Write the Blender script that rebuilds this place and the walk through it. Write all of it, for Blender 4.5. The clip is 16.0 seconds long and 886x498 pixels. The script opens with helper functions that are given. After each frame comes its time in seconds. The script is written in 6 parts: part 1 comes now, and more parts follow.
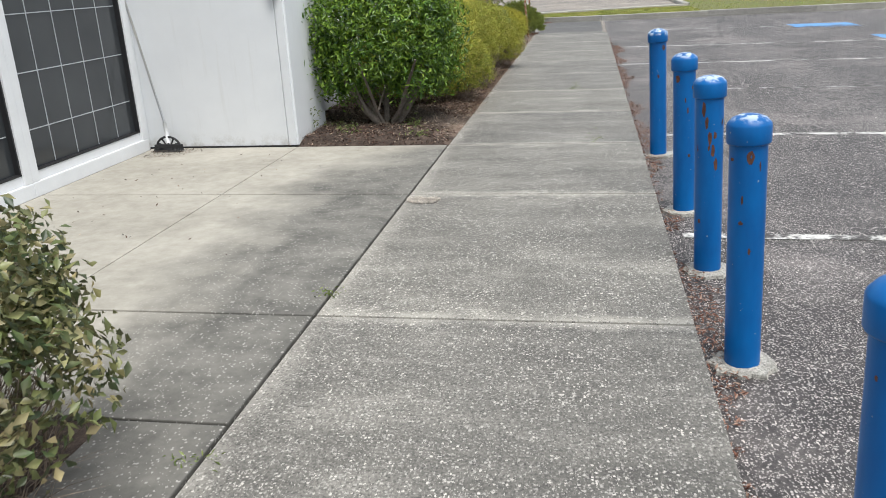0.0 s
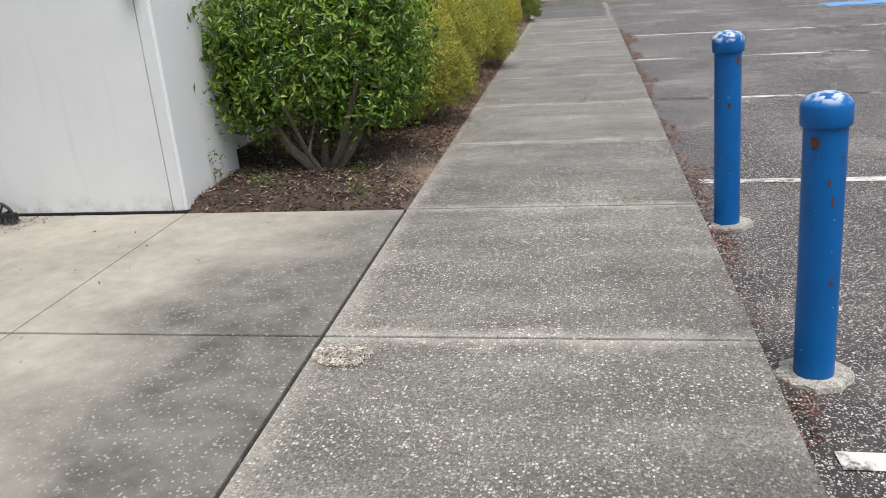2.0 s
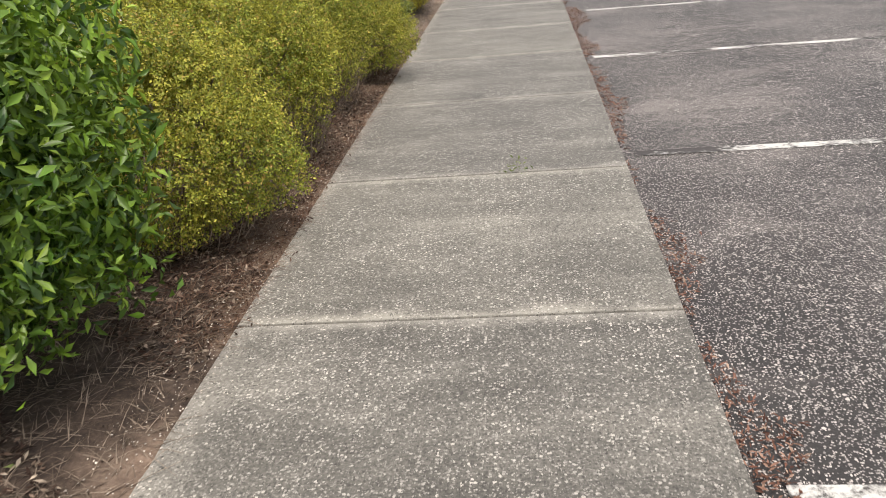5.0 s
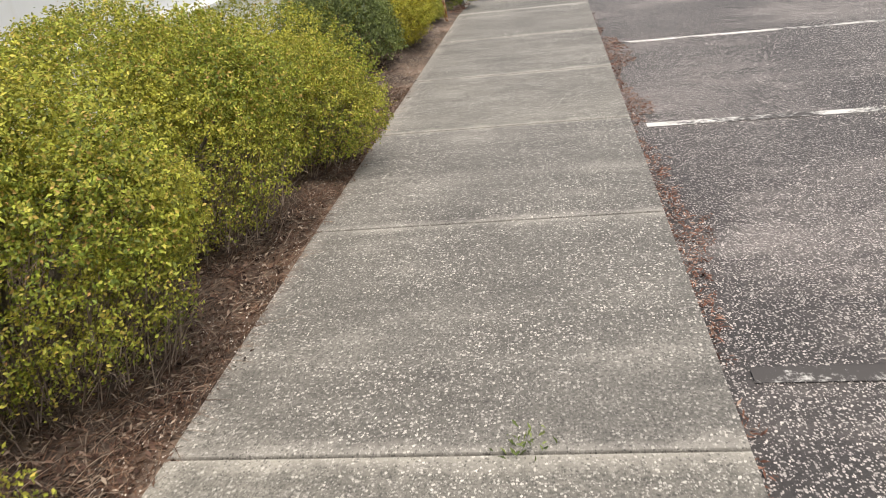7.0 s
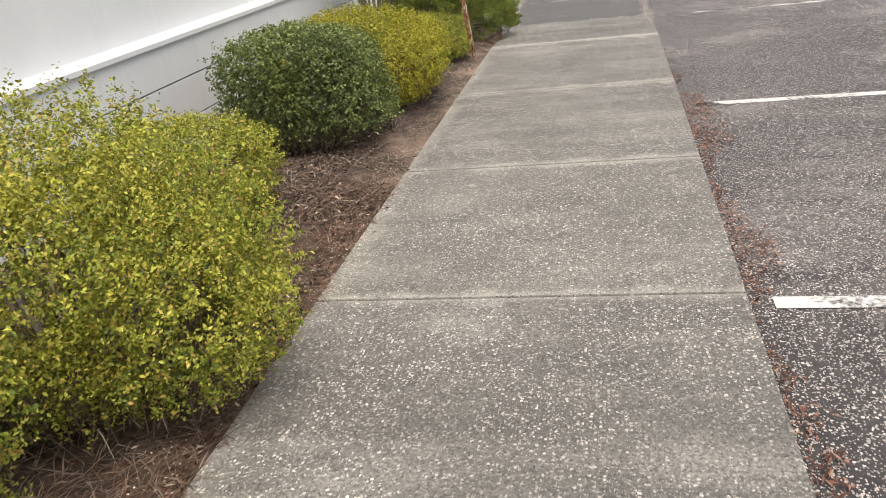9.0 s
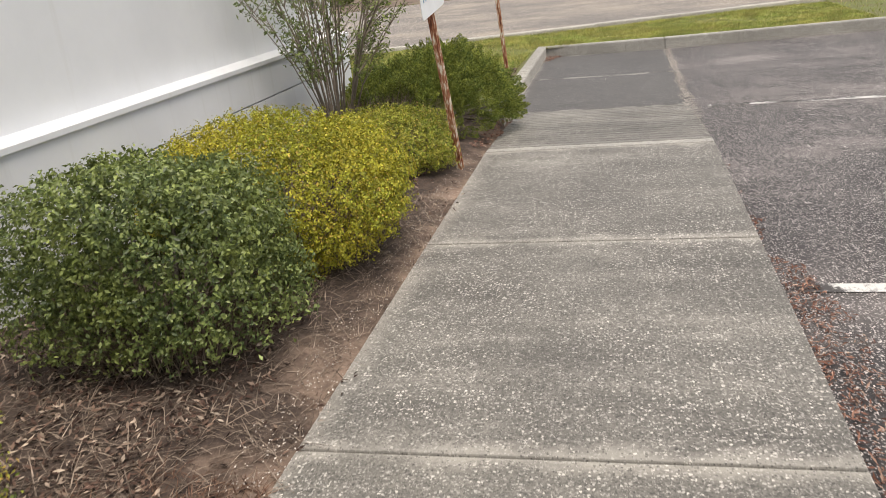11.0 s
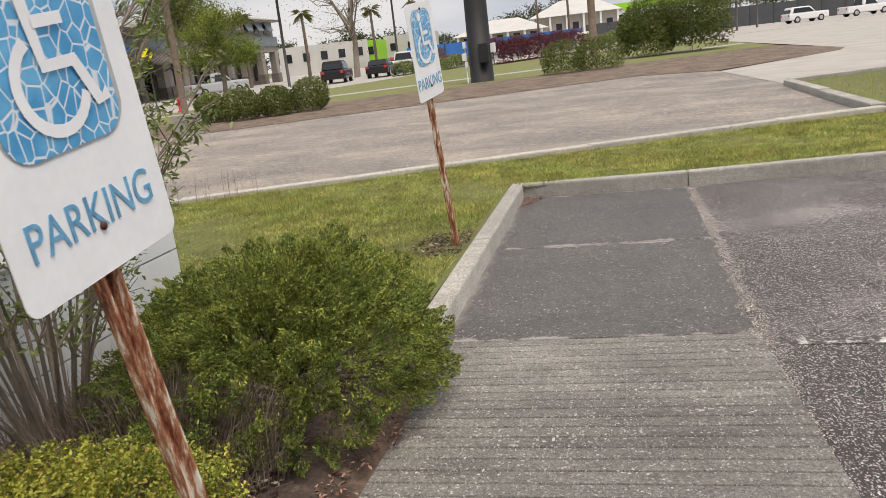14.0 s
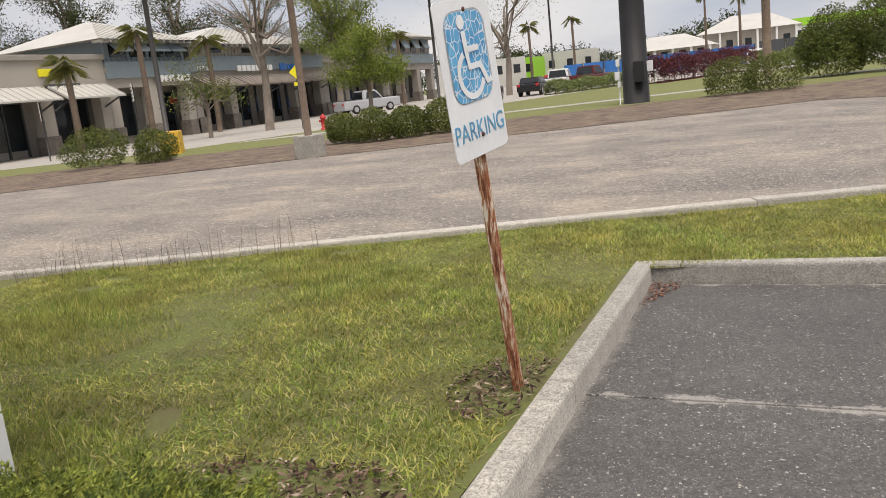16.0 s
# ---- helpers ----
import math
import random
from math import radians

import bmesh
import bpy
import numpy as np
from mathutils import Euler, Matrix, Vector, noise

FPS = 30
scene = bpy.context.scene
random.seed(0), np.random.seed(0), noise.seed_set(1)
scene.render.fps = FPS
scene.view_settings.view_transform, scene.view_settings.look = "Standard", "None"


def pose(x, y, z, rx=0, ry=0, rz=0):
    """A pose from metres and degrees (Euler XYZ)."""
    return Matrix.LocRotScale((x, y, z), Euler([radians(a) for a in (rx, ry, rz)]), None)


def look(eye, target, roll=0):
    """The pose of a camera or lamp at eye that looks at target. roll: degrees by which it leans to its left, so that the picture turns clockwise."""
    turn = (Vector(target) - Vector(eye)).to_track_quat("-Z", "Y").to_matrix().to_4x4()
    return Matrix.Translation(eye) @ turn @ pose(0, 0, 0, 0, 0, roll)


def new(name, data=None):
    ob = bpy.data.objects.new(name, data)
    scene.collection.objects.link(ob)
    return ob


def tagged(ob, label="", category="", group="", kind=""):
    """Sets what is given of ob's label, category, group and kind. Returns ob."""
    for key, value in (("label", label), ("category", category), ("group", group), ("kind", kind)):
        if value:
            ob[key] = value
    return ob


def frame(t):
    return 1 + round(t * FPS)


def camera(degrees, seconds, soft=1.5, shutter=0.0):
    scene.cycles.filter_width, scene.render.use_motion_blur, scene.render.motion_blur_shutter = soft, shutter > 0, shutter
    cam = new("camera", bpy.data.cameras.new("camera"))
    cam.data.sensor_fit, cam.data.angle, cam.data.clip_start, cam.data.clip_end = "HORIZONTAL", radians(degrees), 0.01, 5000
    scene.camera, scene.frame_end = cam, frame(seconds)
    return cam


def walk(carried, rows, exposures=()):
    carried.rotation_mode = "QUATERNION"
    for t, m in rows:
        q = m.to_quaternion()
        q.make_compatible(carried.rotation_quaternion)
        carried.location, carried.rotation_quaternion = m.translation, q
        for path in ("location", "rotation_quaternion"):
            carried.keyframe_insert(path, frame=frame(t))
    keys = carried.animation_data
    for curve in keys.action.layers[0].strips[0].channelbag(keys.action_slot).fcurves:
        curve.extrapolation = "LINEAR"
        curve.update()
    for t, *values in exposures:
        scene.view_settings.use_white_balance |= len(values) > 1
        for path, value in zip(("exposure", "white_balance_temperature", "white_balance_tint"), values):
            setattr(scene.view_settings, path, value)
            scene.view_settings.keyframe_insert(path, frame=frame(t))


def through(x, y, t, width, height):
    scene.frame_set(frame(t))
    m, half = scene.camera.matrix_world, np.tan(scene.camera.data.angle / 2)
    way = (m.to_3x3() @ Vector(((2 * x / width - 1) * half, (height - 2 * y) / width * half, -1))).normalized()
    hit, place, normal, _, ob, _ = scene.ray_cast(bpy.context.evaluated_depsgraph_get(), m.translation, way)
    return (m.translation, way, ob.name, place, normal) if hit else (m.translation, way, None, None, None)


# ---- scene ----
cam = camera(57.8, 16.0, 0.8, 0.12)
PATH = [
    (0, (-0.499, 0.154, 1.554), (-0.847, 2.014, 0.907), -2.9),
    (0.5, (-0.555, 0.829, 1.551), (-0.929, 2.688, 0.915), -3.1),
    (1, (-0.592, 1.523, 1.553), (-0.991, 3.377, 0.917), -3.5),
    (1.5, (-0.662, 2.194, 1.537), (-1.042, 4.051, 0.9), -3.7),
    (2, (-0.684, 2.874, 1.514), (-1.029, 4.72, 0.827), -4.2),
    (2.5, (-0.696, 3.545, 1.523), (-0.999, 5.383, 0.795), -4.5),
    (3, (-0.695, 4.203, 1.513), (-0.95, 6.034, 0.751), -4.9),
    (3.5, (-0.622, 4.888, 1.527), (-0.867, 6.711, 0.743), -5.5),
    (3.7, (-0.605, 5.143, 1.54), (-0.854, 6.961, 0.745), -5.8),
    (5.8, (-0.535, 7.661, 1.55), (-0.754, 9.477, 0.74), -5.5),
    (6, (-0.523, 7.928, 1.573), (-0.76, 9.744, 0.768), -5.7),
    (6.5, (-0.509, 8.586, 1.562), (-0.776, 10.399, 0.762), -6.3),
    (7, (-0.499, 9.266, 1.535), (-0.8, 11.075, 0.736), -7.0),
    (7.5, (-0.478, 9.953, 1.55), (-0.821, 11.756, 0.756), -7.6),
    (8, (-0.521, 10.626, 1.558), (-0.88, 12.428, 0.768), -7.4),
    (8.5, (-0.506, 11.333, 1.527), (-0.891, 13.128, 0.733), -7.3),
    (8.7, (-0.487, 11.554, 1.535), (-0.903, 13.343, 0.745), -7.7),
    (11, (-0.68, 14.432, 1.521), (-1.127, 16.26, 0.844), -6.0),
    (11.5, (-0.788, 15.066, 1.574), (-1.219, 16.931, 0.993), -5.9),
    (12, (-0.724, 15.667, 1.585), (-1.145, 17.553, 1.069), -5.8),
    (12.5, (-0.694, 16.391, 1.59), (-1.118, 18.287, 1.118), -6.1),
    (13, (-0.707, 17.08, 1.605), (-1.115, 18.983, 1.144), -6.3),
    (13.5, (-0.681, 17.762, 1.6), (-1.097, 19.662, 1.133), -6.4),
    (14, (-0.735, 18.427, 1.596), (-1.183, 20.319, 1.127), -6.6),
    (14.5, (-0.747, 19.1, 1.601), (-1.257, 20.977, 1.136), -6.6),
    (15, (-0.773, 19.764, 1.657), (-1.392, 21.612, 1.208), -6.5),
    (15.5, (-0.789, 20.41, 1.648), (-1.505, 22.228, 1.223), -6.2),
    (16, (-0.793, 21.083, 1.601), (-1.598, 22.872, 1.212), -6.2),
]
walk(cam, [(t, look(eye, target, roll)) for t, eye, target, roll in PATH],
     [(0, 0.76, 6250, 9), (1.2, 0.68, 6300, 10), (2.5, 0.6, 6450, 12), (5.5, 0.76, 6850, 13), (9, 0.78, 6850, 13), (12, 0.62, 6850, 14), (16, 0.54, 6900, 15)])

# ---- sky, sun, exposure ----
world = bpy.data.worlds.new("overcast_sky")
scene.world = world
world.use_nodes = True
wn, wl = world.node_tree.nodes, world.node_tree.links
wn.clear()
w_out = wn.new("ShaderNodeOutputWorld")
w_bg = wn.new("ShaderNodeBackground")
w_bg.inputs["Strength"].default_value = 0.1
sky = wn.new("ShaderNodeTexSky")
sky.sky_type = "NISHITA"
sky.sun_disc = False
sky.sun_elevation = radians(68)
sky.sun_rotation = radians(215)
w_co = wn.new("ShaderNodeTexCoord")
w_map = wn.new("ShaderNodeMapping")
w_map.inputs["Scale"].default_value = (1.2, 1.2, 4.5)
w_noise = wn.new("ShaderNodeTexNoise")
w_noise.inputs["Scale"].default_value = 2.2
w_noise.inputs["Detail"].default_value = 7
w_ramp = wn.new("ShaderNodeValToRGB")
w_ramp.color_ramp.elements[0].position, w_ramp.color_ramp.elements[0].color = 0.34, (3.3, 3.75, 4.5, 1)
w_ramp.color_ramp.elements[1].position, w_ramp.color_ramp.elements[1].color = 0.62, (5.2, 5.35, 5.5, 1)
w_mix = wn.new("ShaderNodeMix")
w_mix.data_type = "RGBA"
w_mix.inputs["Factor"].default_value = 0.92
wl.new(w_co.outputs["Generated"], w_map.inputs["Vector"])
wl.new(w_map.outputs["Vector"], w_noise.inputs["Vector"])
wl.new(w_noise.outputs["Fac"], w_ramp.inputs["Fac"])
wl.new(sky.outputs["Color"], w_mix.inputs["A"])
wl.new(w_ramp.outputs["Color"], w_mix.inputs["B"])
wl.new(w_mix.outputs["Result"], w_bg.inputs["Color"])
wl.new(w_bg.outputs["Background"], w_out.inputs["Surface"])

sun = new("sun", bpy.data.lights.new("sun", "SUN"))
sun.data.energy = 2.5
sun.data.angle = radians(40)
sun.data.color = (1.0, 0.95, 0.88)
sun.matrix_world = look((0, 0, 50), (-13, 15, 0))


# ---- materials ----
def material(name):
    m = bpy.data.materials.new(name)
    m.use_nodes = True
    nt = m.node_tree
    return m, nt, nt.nodes["Principled BSDF"]


def node(nt, kind, **values):
    n = nt.nodes.new(kind)
    for key, v in values.items():
        n.inputs[key.replace("_", " ")].default_value = v
    return n


def place(nt, scale=(1, 1, 1)):
    g = nt.nodes.new("ShaderNodeNewGeometry")
    mp = nt.nodes.new("ShaderNodeMapping")
    mp.inputs["Scale"].default_value = scale
    nt.links.new(g.outputs["Position"], mp.inputs["Vector"])
    return mp.outputs["Vector"]


def noise_of(nt, vec, scale, detail=4.0, rough=0.55):
    n = node(nt, "ShaderNodeTexNoise", Scale=scale, Detail=detail, Roughness=rough)
    nt.links.new(vec, n.inputs["Vector"])
    return n.outputs["Fac"]


def ramp(nt, fac, stops):
    r = nt.nodes.new("ShaderNodeValToRGB")
    e = r.color_ramp.elements
    while len(e) < len(stops):
        e.new(0.5)
    for k, (p, c) in enumerate(stops):
        e[k].position = p
        e[k].color = (*c, 1) if len(c) == 3 else c
    nt.links.new(fac, r.inputs["Fac"])
    return r.outputs["Color"]


def grey(p0, p1, a=0.0, b=1.0):
    return [(p0, (a, a, a)), (p1, (b, b, b))]


def mix(nt, fac, a, b, how="MIX"):
    m = nt.nodes.new("ShaderNodeMix")
    m.data_type = "RGBA"
    m.blend_type = how
    for sock, v in (("Factor", fac), ("A", a), ("B", b)):
        if isinstance(v, (int, float)):
            m.inputs[sock].default_value = v
        elif isinstance(v, tuple):
            m.inputs[sock].default_value = (*v, 1)
        else:
            nt.links.new(v, m.inputs[sock])
    return m.outputs["Result"]


def calc(nt, op, a, b=0.0, clamp=False):
    m = nt.nodes.new("ShaderNodeMath")
    m.operation = op
    m.use_clamp = clamp
    for k, v in enumerate((a, b)):
        if isinstance(v, (int, float)):
            m.inputs[k].default_value = v
        else:
            nt.links.new(v, m.inputs[k])
    return m.outputs[0]


def bump(nt, bsdf, height, strength=0.4, dist=0.01):
    b = node(nt, "ShaderNodeBump", Strength=strength, Distance=dist)
    nt.links.new(height, b.inputs["Height"])
    nt.links.new(b.outputs["Normal"], bsdf.inputs["Normal"])


def simple(name, color, rough=0.6, metal=0.0, vary=0.15, scale=6.0, fine=60.0, bumps=0.1, dark=None):
    """A surface with cloudy variation, fine grain and a slight relief."""
    m, nt, b = material(name)
    vec = place(nt)
    low = tuple(c * (1 - vary) for c in color) if dark is None else dark
    high = tuple(min(1, c * (1 + vary * 0.6)) for c in color)
    base = ramp(nt, noise_of(nt, vec, scale), [(0.3, low), (0.7, high)])
    grain = noise_of(nt, vec, fine, 3)
    col = mix(nt, 0.25, base, ramp(nt, grain, [(0.3, low), (0.7, high)]))
    nt.links.new(col, b.inputs["Base Color"])
    b.inputs["Roughness"].default_value = rough
    b.inputs["Metallic"].default_value = metal
    if bumps:
        bump(nt, b, grain, bumps, 0.004)
    return m


def separate(nt, vec):
    s = nt.nodes.new("ShaderNodeSeparateXYZ")
    nt.links.new(vec, s.inputs[0])
    return s.outputs


def specks(nt, vec, scale, share):
    """Round chips of aggregate: a mask and a random tone for each chip."""
    v = node(nt, "ShaderNodeTexVoronoi", Scale=scale)
    nt.links.new(vec, v.inputs["Vector"])
    rnd = separate(nt, v.outputs["Color"])
    chosen = calc(nt, "GREATER_THAN", rnd[0], 1 - share)
    size = calc(nt, "ADD", calc(nt, "MULTIPLY", rnd[2], 0.36), 0.22)
    near = calc(nt, "LESS_THAN", v.outputs["Distance"], size)
    return calc(nt, "MULTIPLY", chosen, near), rnd[1], v.outputs["Distance"]


def concrete_material(name, dark, mid, light, chips=0.22, border=0.75, chip_color=(0.62, 0.6, 0.55), pale=None, reach=0.455):
    m, nt, b = material(name)
    vec = place(nt)
    tc = nt.nodes.new("ShaderNodeTexCoord")
    info = nt.nodes.new("ShaderNodeObjectInfo")
    large = noise_of(nt, vec, 0.9, 5, 0.6)
    stain = noise_of(nt, place(nt, (0.5, 1.5, 1)), 2.4, 7, 0.68)
    base = ramp(nt, mix(nt, 0.6, large, stain), [(0.33, dark), (0.53, mid), (0.76, pale or light)])
    grit = ramp(nt, noise_of(nt, vec, 75, 5, 0.8), grey(0.34, 0.66, 0.36, 1.7))
    blot = ramp(nt, noise_of(nt, vec, 17, 5, 0.7), grey(0.3, 0.7, 0.8, 1.2))
    base = mix(nt, 1.0, mix(nt, 1.0, base, grit, "MULTIPLY"), blot, "MULTIPLY")
    gx, gy, gz = separate(nt, tc.outputs["Generated"])
    edge = calc(nt, "ABSOLUTE", calc(nt, "SUBTRACT", gy, 0.5))
    edge = calc(nt, "ADD", edge, calc(nt, "MULTIPLY", calc(nt, "SUBTRACT", noise_of(nt, vec, 3.4, 5, 0.7), 0.5), 0.16))
    band = ramp(nt, edge, grey(reach, 0.5))
    side = calc(nt, "ADD", calc(nt, "SUBTRACT", 0.5, gx), calc(nt, "MULTIPLY", calc(nt, "SUBTRACT", noise_of(nt, vec, 2.2, 5, 0.7), 0.5), 0.2))
    band = calc(nt, "MAXIMUM", band, ramp(nt, side, grey(reach - 0.02, 0.53)))
    base = mix(nt, calc(nt, "MULTIPLY", band, border), base, light)
    shake = node(nt, "ShaderNodeTexNoise", Scale=110.0, Detail=2.0)
    nt.links.new(vec, shake.inputs["Vector"])
    wob = nt.nodes.new("ShaderNodeVectorMath")
    wob.operation = "MULTIPLY_ADD"
    wob.inputs[1].default_value = (0.012, 0.012, 0.012)
    nt.links.new(shake.outputs["Color"], wob.inputs[0])
    nt.links.new(vec, wob.inputs[2])
    wob = wob.outputs[0]
    tone = ramp(nt, info.outputs["Random"], [(0, (0.86, 0.86, 0.87)), (1, (1.1, 1.1, 1.08))])
    base = mix(nt, 1.0, base, tone, "MULTIPLY")
    c1, r1, d1 = specks(nt, wob, 74, chips * 1.5)
    c2, r2, d2 = specks(nt, wob, 150, chips * 2.2)
    worn = ramp(nt, noise_of(nt, vec, 1.7, 4), grey(0.3, 0.62, 0.4, 1.0))
    chip = calc(nt, "MULTIPLY", calc(nt, "MAXIMUM", c1, calc(nt, "MULTIPLY", c2, 0.7)), worn)
    base = mix(nt, calc(nt, "MULTIPLY", chip, 0.92), base, ramp(nt, r1, [(0.15, tuple(c * 0.5 for c in chip_color)), (0.9, chip_color)]))
    pit, r3, d3 = specks(nt, vec, 120, 0.26)
    base = mix(nt, calc(nt, "MULTIPLY", pit, 0.6), base, tuple(c * 0.4 for c in dark))
    nt.links.new(base, b.inputs["Base Color"])
    b.inputs["Roughness"].default_value = 0.66
    b.inputs["Specular IOR Level"].default_value = 0.6
    b.inputs["Diffuse Roughness"].default_value = 1.0
    h = calc(nt, "ADD", calc(nt, "MULTIPLY", chip, 0.7), calc(nt, "SUBTRACT", noise_of(nt, vec, 150, 3), calc(nt, "MULTIPLY", pit, 0.7)))
    bump(nt, b, h, 0.7, 0.004)
    return m


def asphalt_material(name, dark, mid, worn, chips, chip_color, grain=1.0, streaks=0.55):
    m, nt, b = material(name)
    vec = place(nt)
    patch = noise_of(nt, place(nt, (0.75, 1.1, 1)), 0.55, 8, 0.72)
    base = ramp(nt, patch, [(0.38, dark), (0.52, mid), (0.7, worn)])
    streak = ramp(nt, noise_of(nt, place(nt, (0.35, 1.5, 1)), 0.9, 8, 0.74), grey(0.52, 0.72))
    base = mix(nt, calc(nt, "MULTIPLY", streak, streaks), base, worn)
    grit = ramp(nt, noise_of(nt, vec, 60 * grain, 6, 0.8), grey(0.32, 0.68, 0.45, 1.6))
    base = mix(nt, 1.0, base, grit, "MULTIPLY")
    c1, r1, d1 = specks(nt, vec, 72 * grain, chips)
    c2, r2, d2 = specks(nt, vec, 150 * grain, chips * 1.6)
    chip = calc(nt, "MAXIMUM", c1, c2)
    tone = ramp(nt, r1, [(0.1, tuple(c * 0.45 for c in chip_color)), (0.9, chip_color)])
    base = mix(nt, calc(nt, "MULTIPLY", chip, 0.85), base, tone)
    nt.links.new(base, b.inputs["Base Color"])
    b.inputs["Roughness"].default_value = 0.64
    b.inputs["Specular IOR Level"].default_value = 0.6
    b.inputs["Diffuse Roughness"].default_value = 1.0
    bump(nt, b, calc(nt, "ADD", noise_of(nt, vec, 120, 3), calc(nt, "MULTIPLY", chip, 0.5)), 0.7, 0.006)
    return m


def leaf_material(name, stops, tips, rough=0.45, patch_scale=2.2, shine=0.5, through=0.25, sprig=11.0):
    """Foliage: every leaf its own tone, in larger drifts, with paler growth on the drifts' crests."""
    m, nt, b = material(name)
    vec = place(nt)
    g = nt.nodes.new("ShaderNodeNewGeometry")
    one = ramp(nt, g.outputs["Random Per Island"], stops)
    drift = ramp(nt, noise_of(nt, vec, patch_scale, 4, 0.6), grey(0.42, 0.66))
    pick = calc(nt, "MULTIPLY", drift, calc(nt, "POWER", g.outputs["Random Per Island"], 0.6))
    col = mix(nt, calc(nt, "MULTIPLY", pick, 0.8), one, tips)
    col = mix(nt, 1.0, col, ramp(nt, noise_of(nt, vec, sprig, 3, 0.6), grey(0.36, 0.66, 0.62, 1.3)), "MULTIPLY")
    nt.links.new(col, b.inputs["Base Color"])
    b.inputs["Roughness"].default_value = rough
    b.inputs["Specular IOR Level"].default_value = shine
    if through:
        tr = nt.nodes.new("ShaderNodeBsdfTranslucent")
        nt.links.new(mix(nt, 0.5, col, tips), tr.inputs["Color"])
        ms = nt.nodes.new("ShaderNodeMixShader")
        ms.inputs["Fac"].default_value = through
        nt.links.new(b.outputs["BSDF"], ms.inputs[1])
        nt.links.new(tr.outputs["BSDF"], ms.inputs[2])
        nt.links.new(ms.outputs["Shader"], nt.nodes["Material Output"].inputs["Surface"])
    return m


def ground_material(name, stops, fine=24, rough=0.95, strength=0.9):
    m, nt, b = material(name)
    vec = place(nt)
    n = mix(nt, 0.5, noise_of(nt, vec, 1.3, 6, 0.65), noise_of(nt, vec, fine, 5, 0.7))
    nt.links.new(ramp(nt, n, stops), b.inputs["Base Color"])
    b.inputs["Roughness"].default_value = rough
    bump(nt, b, noise_of(nt, vec, fine * 2.2, 5, 0.7), strength, 0.015)
    return m


M_WALK = concrete_material("weathered_concrete", (0.082, 0.077, 0.068), (0.158, 0.15, 0.133), (0.48, 0.454, 0.402), chips=0.17, border=0.55, chip_color=(0.78, 0.74, 0.68), pale=(0.34, 0.322, 0.285))
M_TREAD = concrete_material("tooled_ramp_concrete", (0.08, 0.075, 0.067), (0.17, 0.162, 0.144), (0.3, 0.284, 0.25), chips=0.13, border=0.0, pale=(0.32, 0.304, 0.268))
M_LAND = concrete_material("dark_smooth_concrete", (0.07, 0.066, 0.062), (0.09, 0.086, 0.081), (0.36, 0.343, 0.315), chips=0.06, border=0.8, pale=(0.12, 0.115, 0.108), reach=0.49)
M_KERB = concrete_material("kerb_concrete", (0.24, 0.23, 0.2), (0.36, 0.345, 0.31), (0.5, 0.48, 0.43), chips=0.03, border=0.2, chip_color=(0.5, 0.48, 0.44))
M_JOINT = simple("joint_dirt", (0.045, 0.04, 0.032), 0.95, vary=0.5, scale=9, fine=90, bumps=0.5)
M_ASPHALT = asphalt_material("aged_asphalt", (0.02, 0.0175, 0.017), (0.037, 0.0325, 0.031), (0.19, 0.169, 0.158), 0.27, (0.76, 0.7, 0.66), 1.0, 0.45)
M_ROAD = asphalt_material("sandy_asphalt_road", (0.125, 0.112, 0.1), (0.2, 0.176, 0.15), (0.37, 0.31, 0.24), 0.3, (0.56, 0.5, 0.43), 0.32, 0.3)
M_EDGING = concrete_material("pale_edging_concrete", (0.36, 0.34, 0.3), (0.46, 0.435, 0.385), (0.56, 0.53, 0.475), chips=0.1, border=0.2)
M_DRIVE = simple("pale_concrete_drive", (0.37, 0.35, 0.315), 0.85, vary=0.2, scale=0.7, fine=30, bumps=0.2)


def pad_concrete():
    """The entrance pad: clean buff concrete by the door, grey with grime by the pavement."""
    m, nt, b = material("buff_pad_concrete")
    vec = place(nt)
    x, y, z = separate(nt, vec)
    clean = ramp(nt, mix(nt, 0.5, noise_of(nt, vec, 1.1, 5), noise_of(nt, vec, 8, 5, 0.7)), [(0.34, (0.27, 0.252, 0.212)), (0.64, (0.43, 0.405, 0.35))])
    grime = ramp(nt, mix(nt, 0.5, noise_of(nt, vec, 1.6, 6, 0.65), noise_of(nt, vec, 5, 5, 0.7)), [(0.36, (0.078, 0.075, 0.067)), (0.62, (0.21, 0.2, 0.177))])
    reach = calc(nt, "ADD", x, calc(nt, "MULTIPLY", calc(nt, "SUBTRACT", noise_of(nt, vec, 1.2, 5, 0.6), 0.5), 1.7))
    reach = calc(nt, "SUBTRACT", reach, calc(nt, "MULTIPLY", calc(nt, "MAXIMUM", calc(nt, "SUBTRACT", y, 6.6), 0), 0.75))
    mask = ramp(nt, calc(nt, "ADD", calc(nt, "MULTIPLY", reach, 0.5), 1.8), grey(0.28, 0.62))
    base = mix(nt, mask, clean, grime)
    c1, r1, d1 = specks(nt, vec, 100, 0.2)
    base = mix(nt, calc(nt, "MULTIPLY", calc(nt, "MULTIPLY", c1, mask), 0.5), base, (0.56, 0.54, 0.5))
    nt.links.new(base, b.inputs["Base Color"])
    b.inputs["Roughness"].default_value = 0.85
    bump(nt, b, noise_of(nt, vec, 130, 3), 0.3, 0.003)
    return m


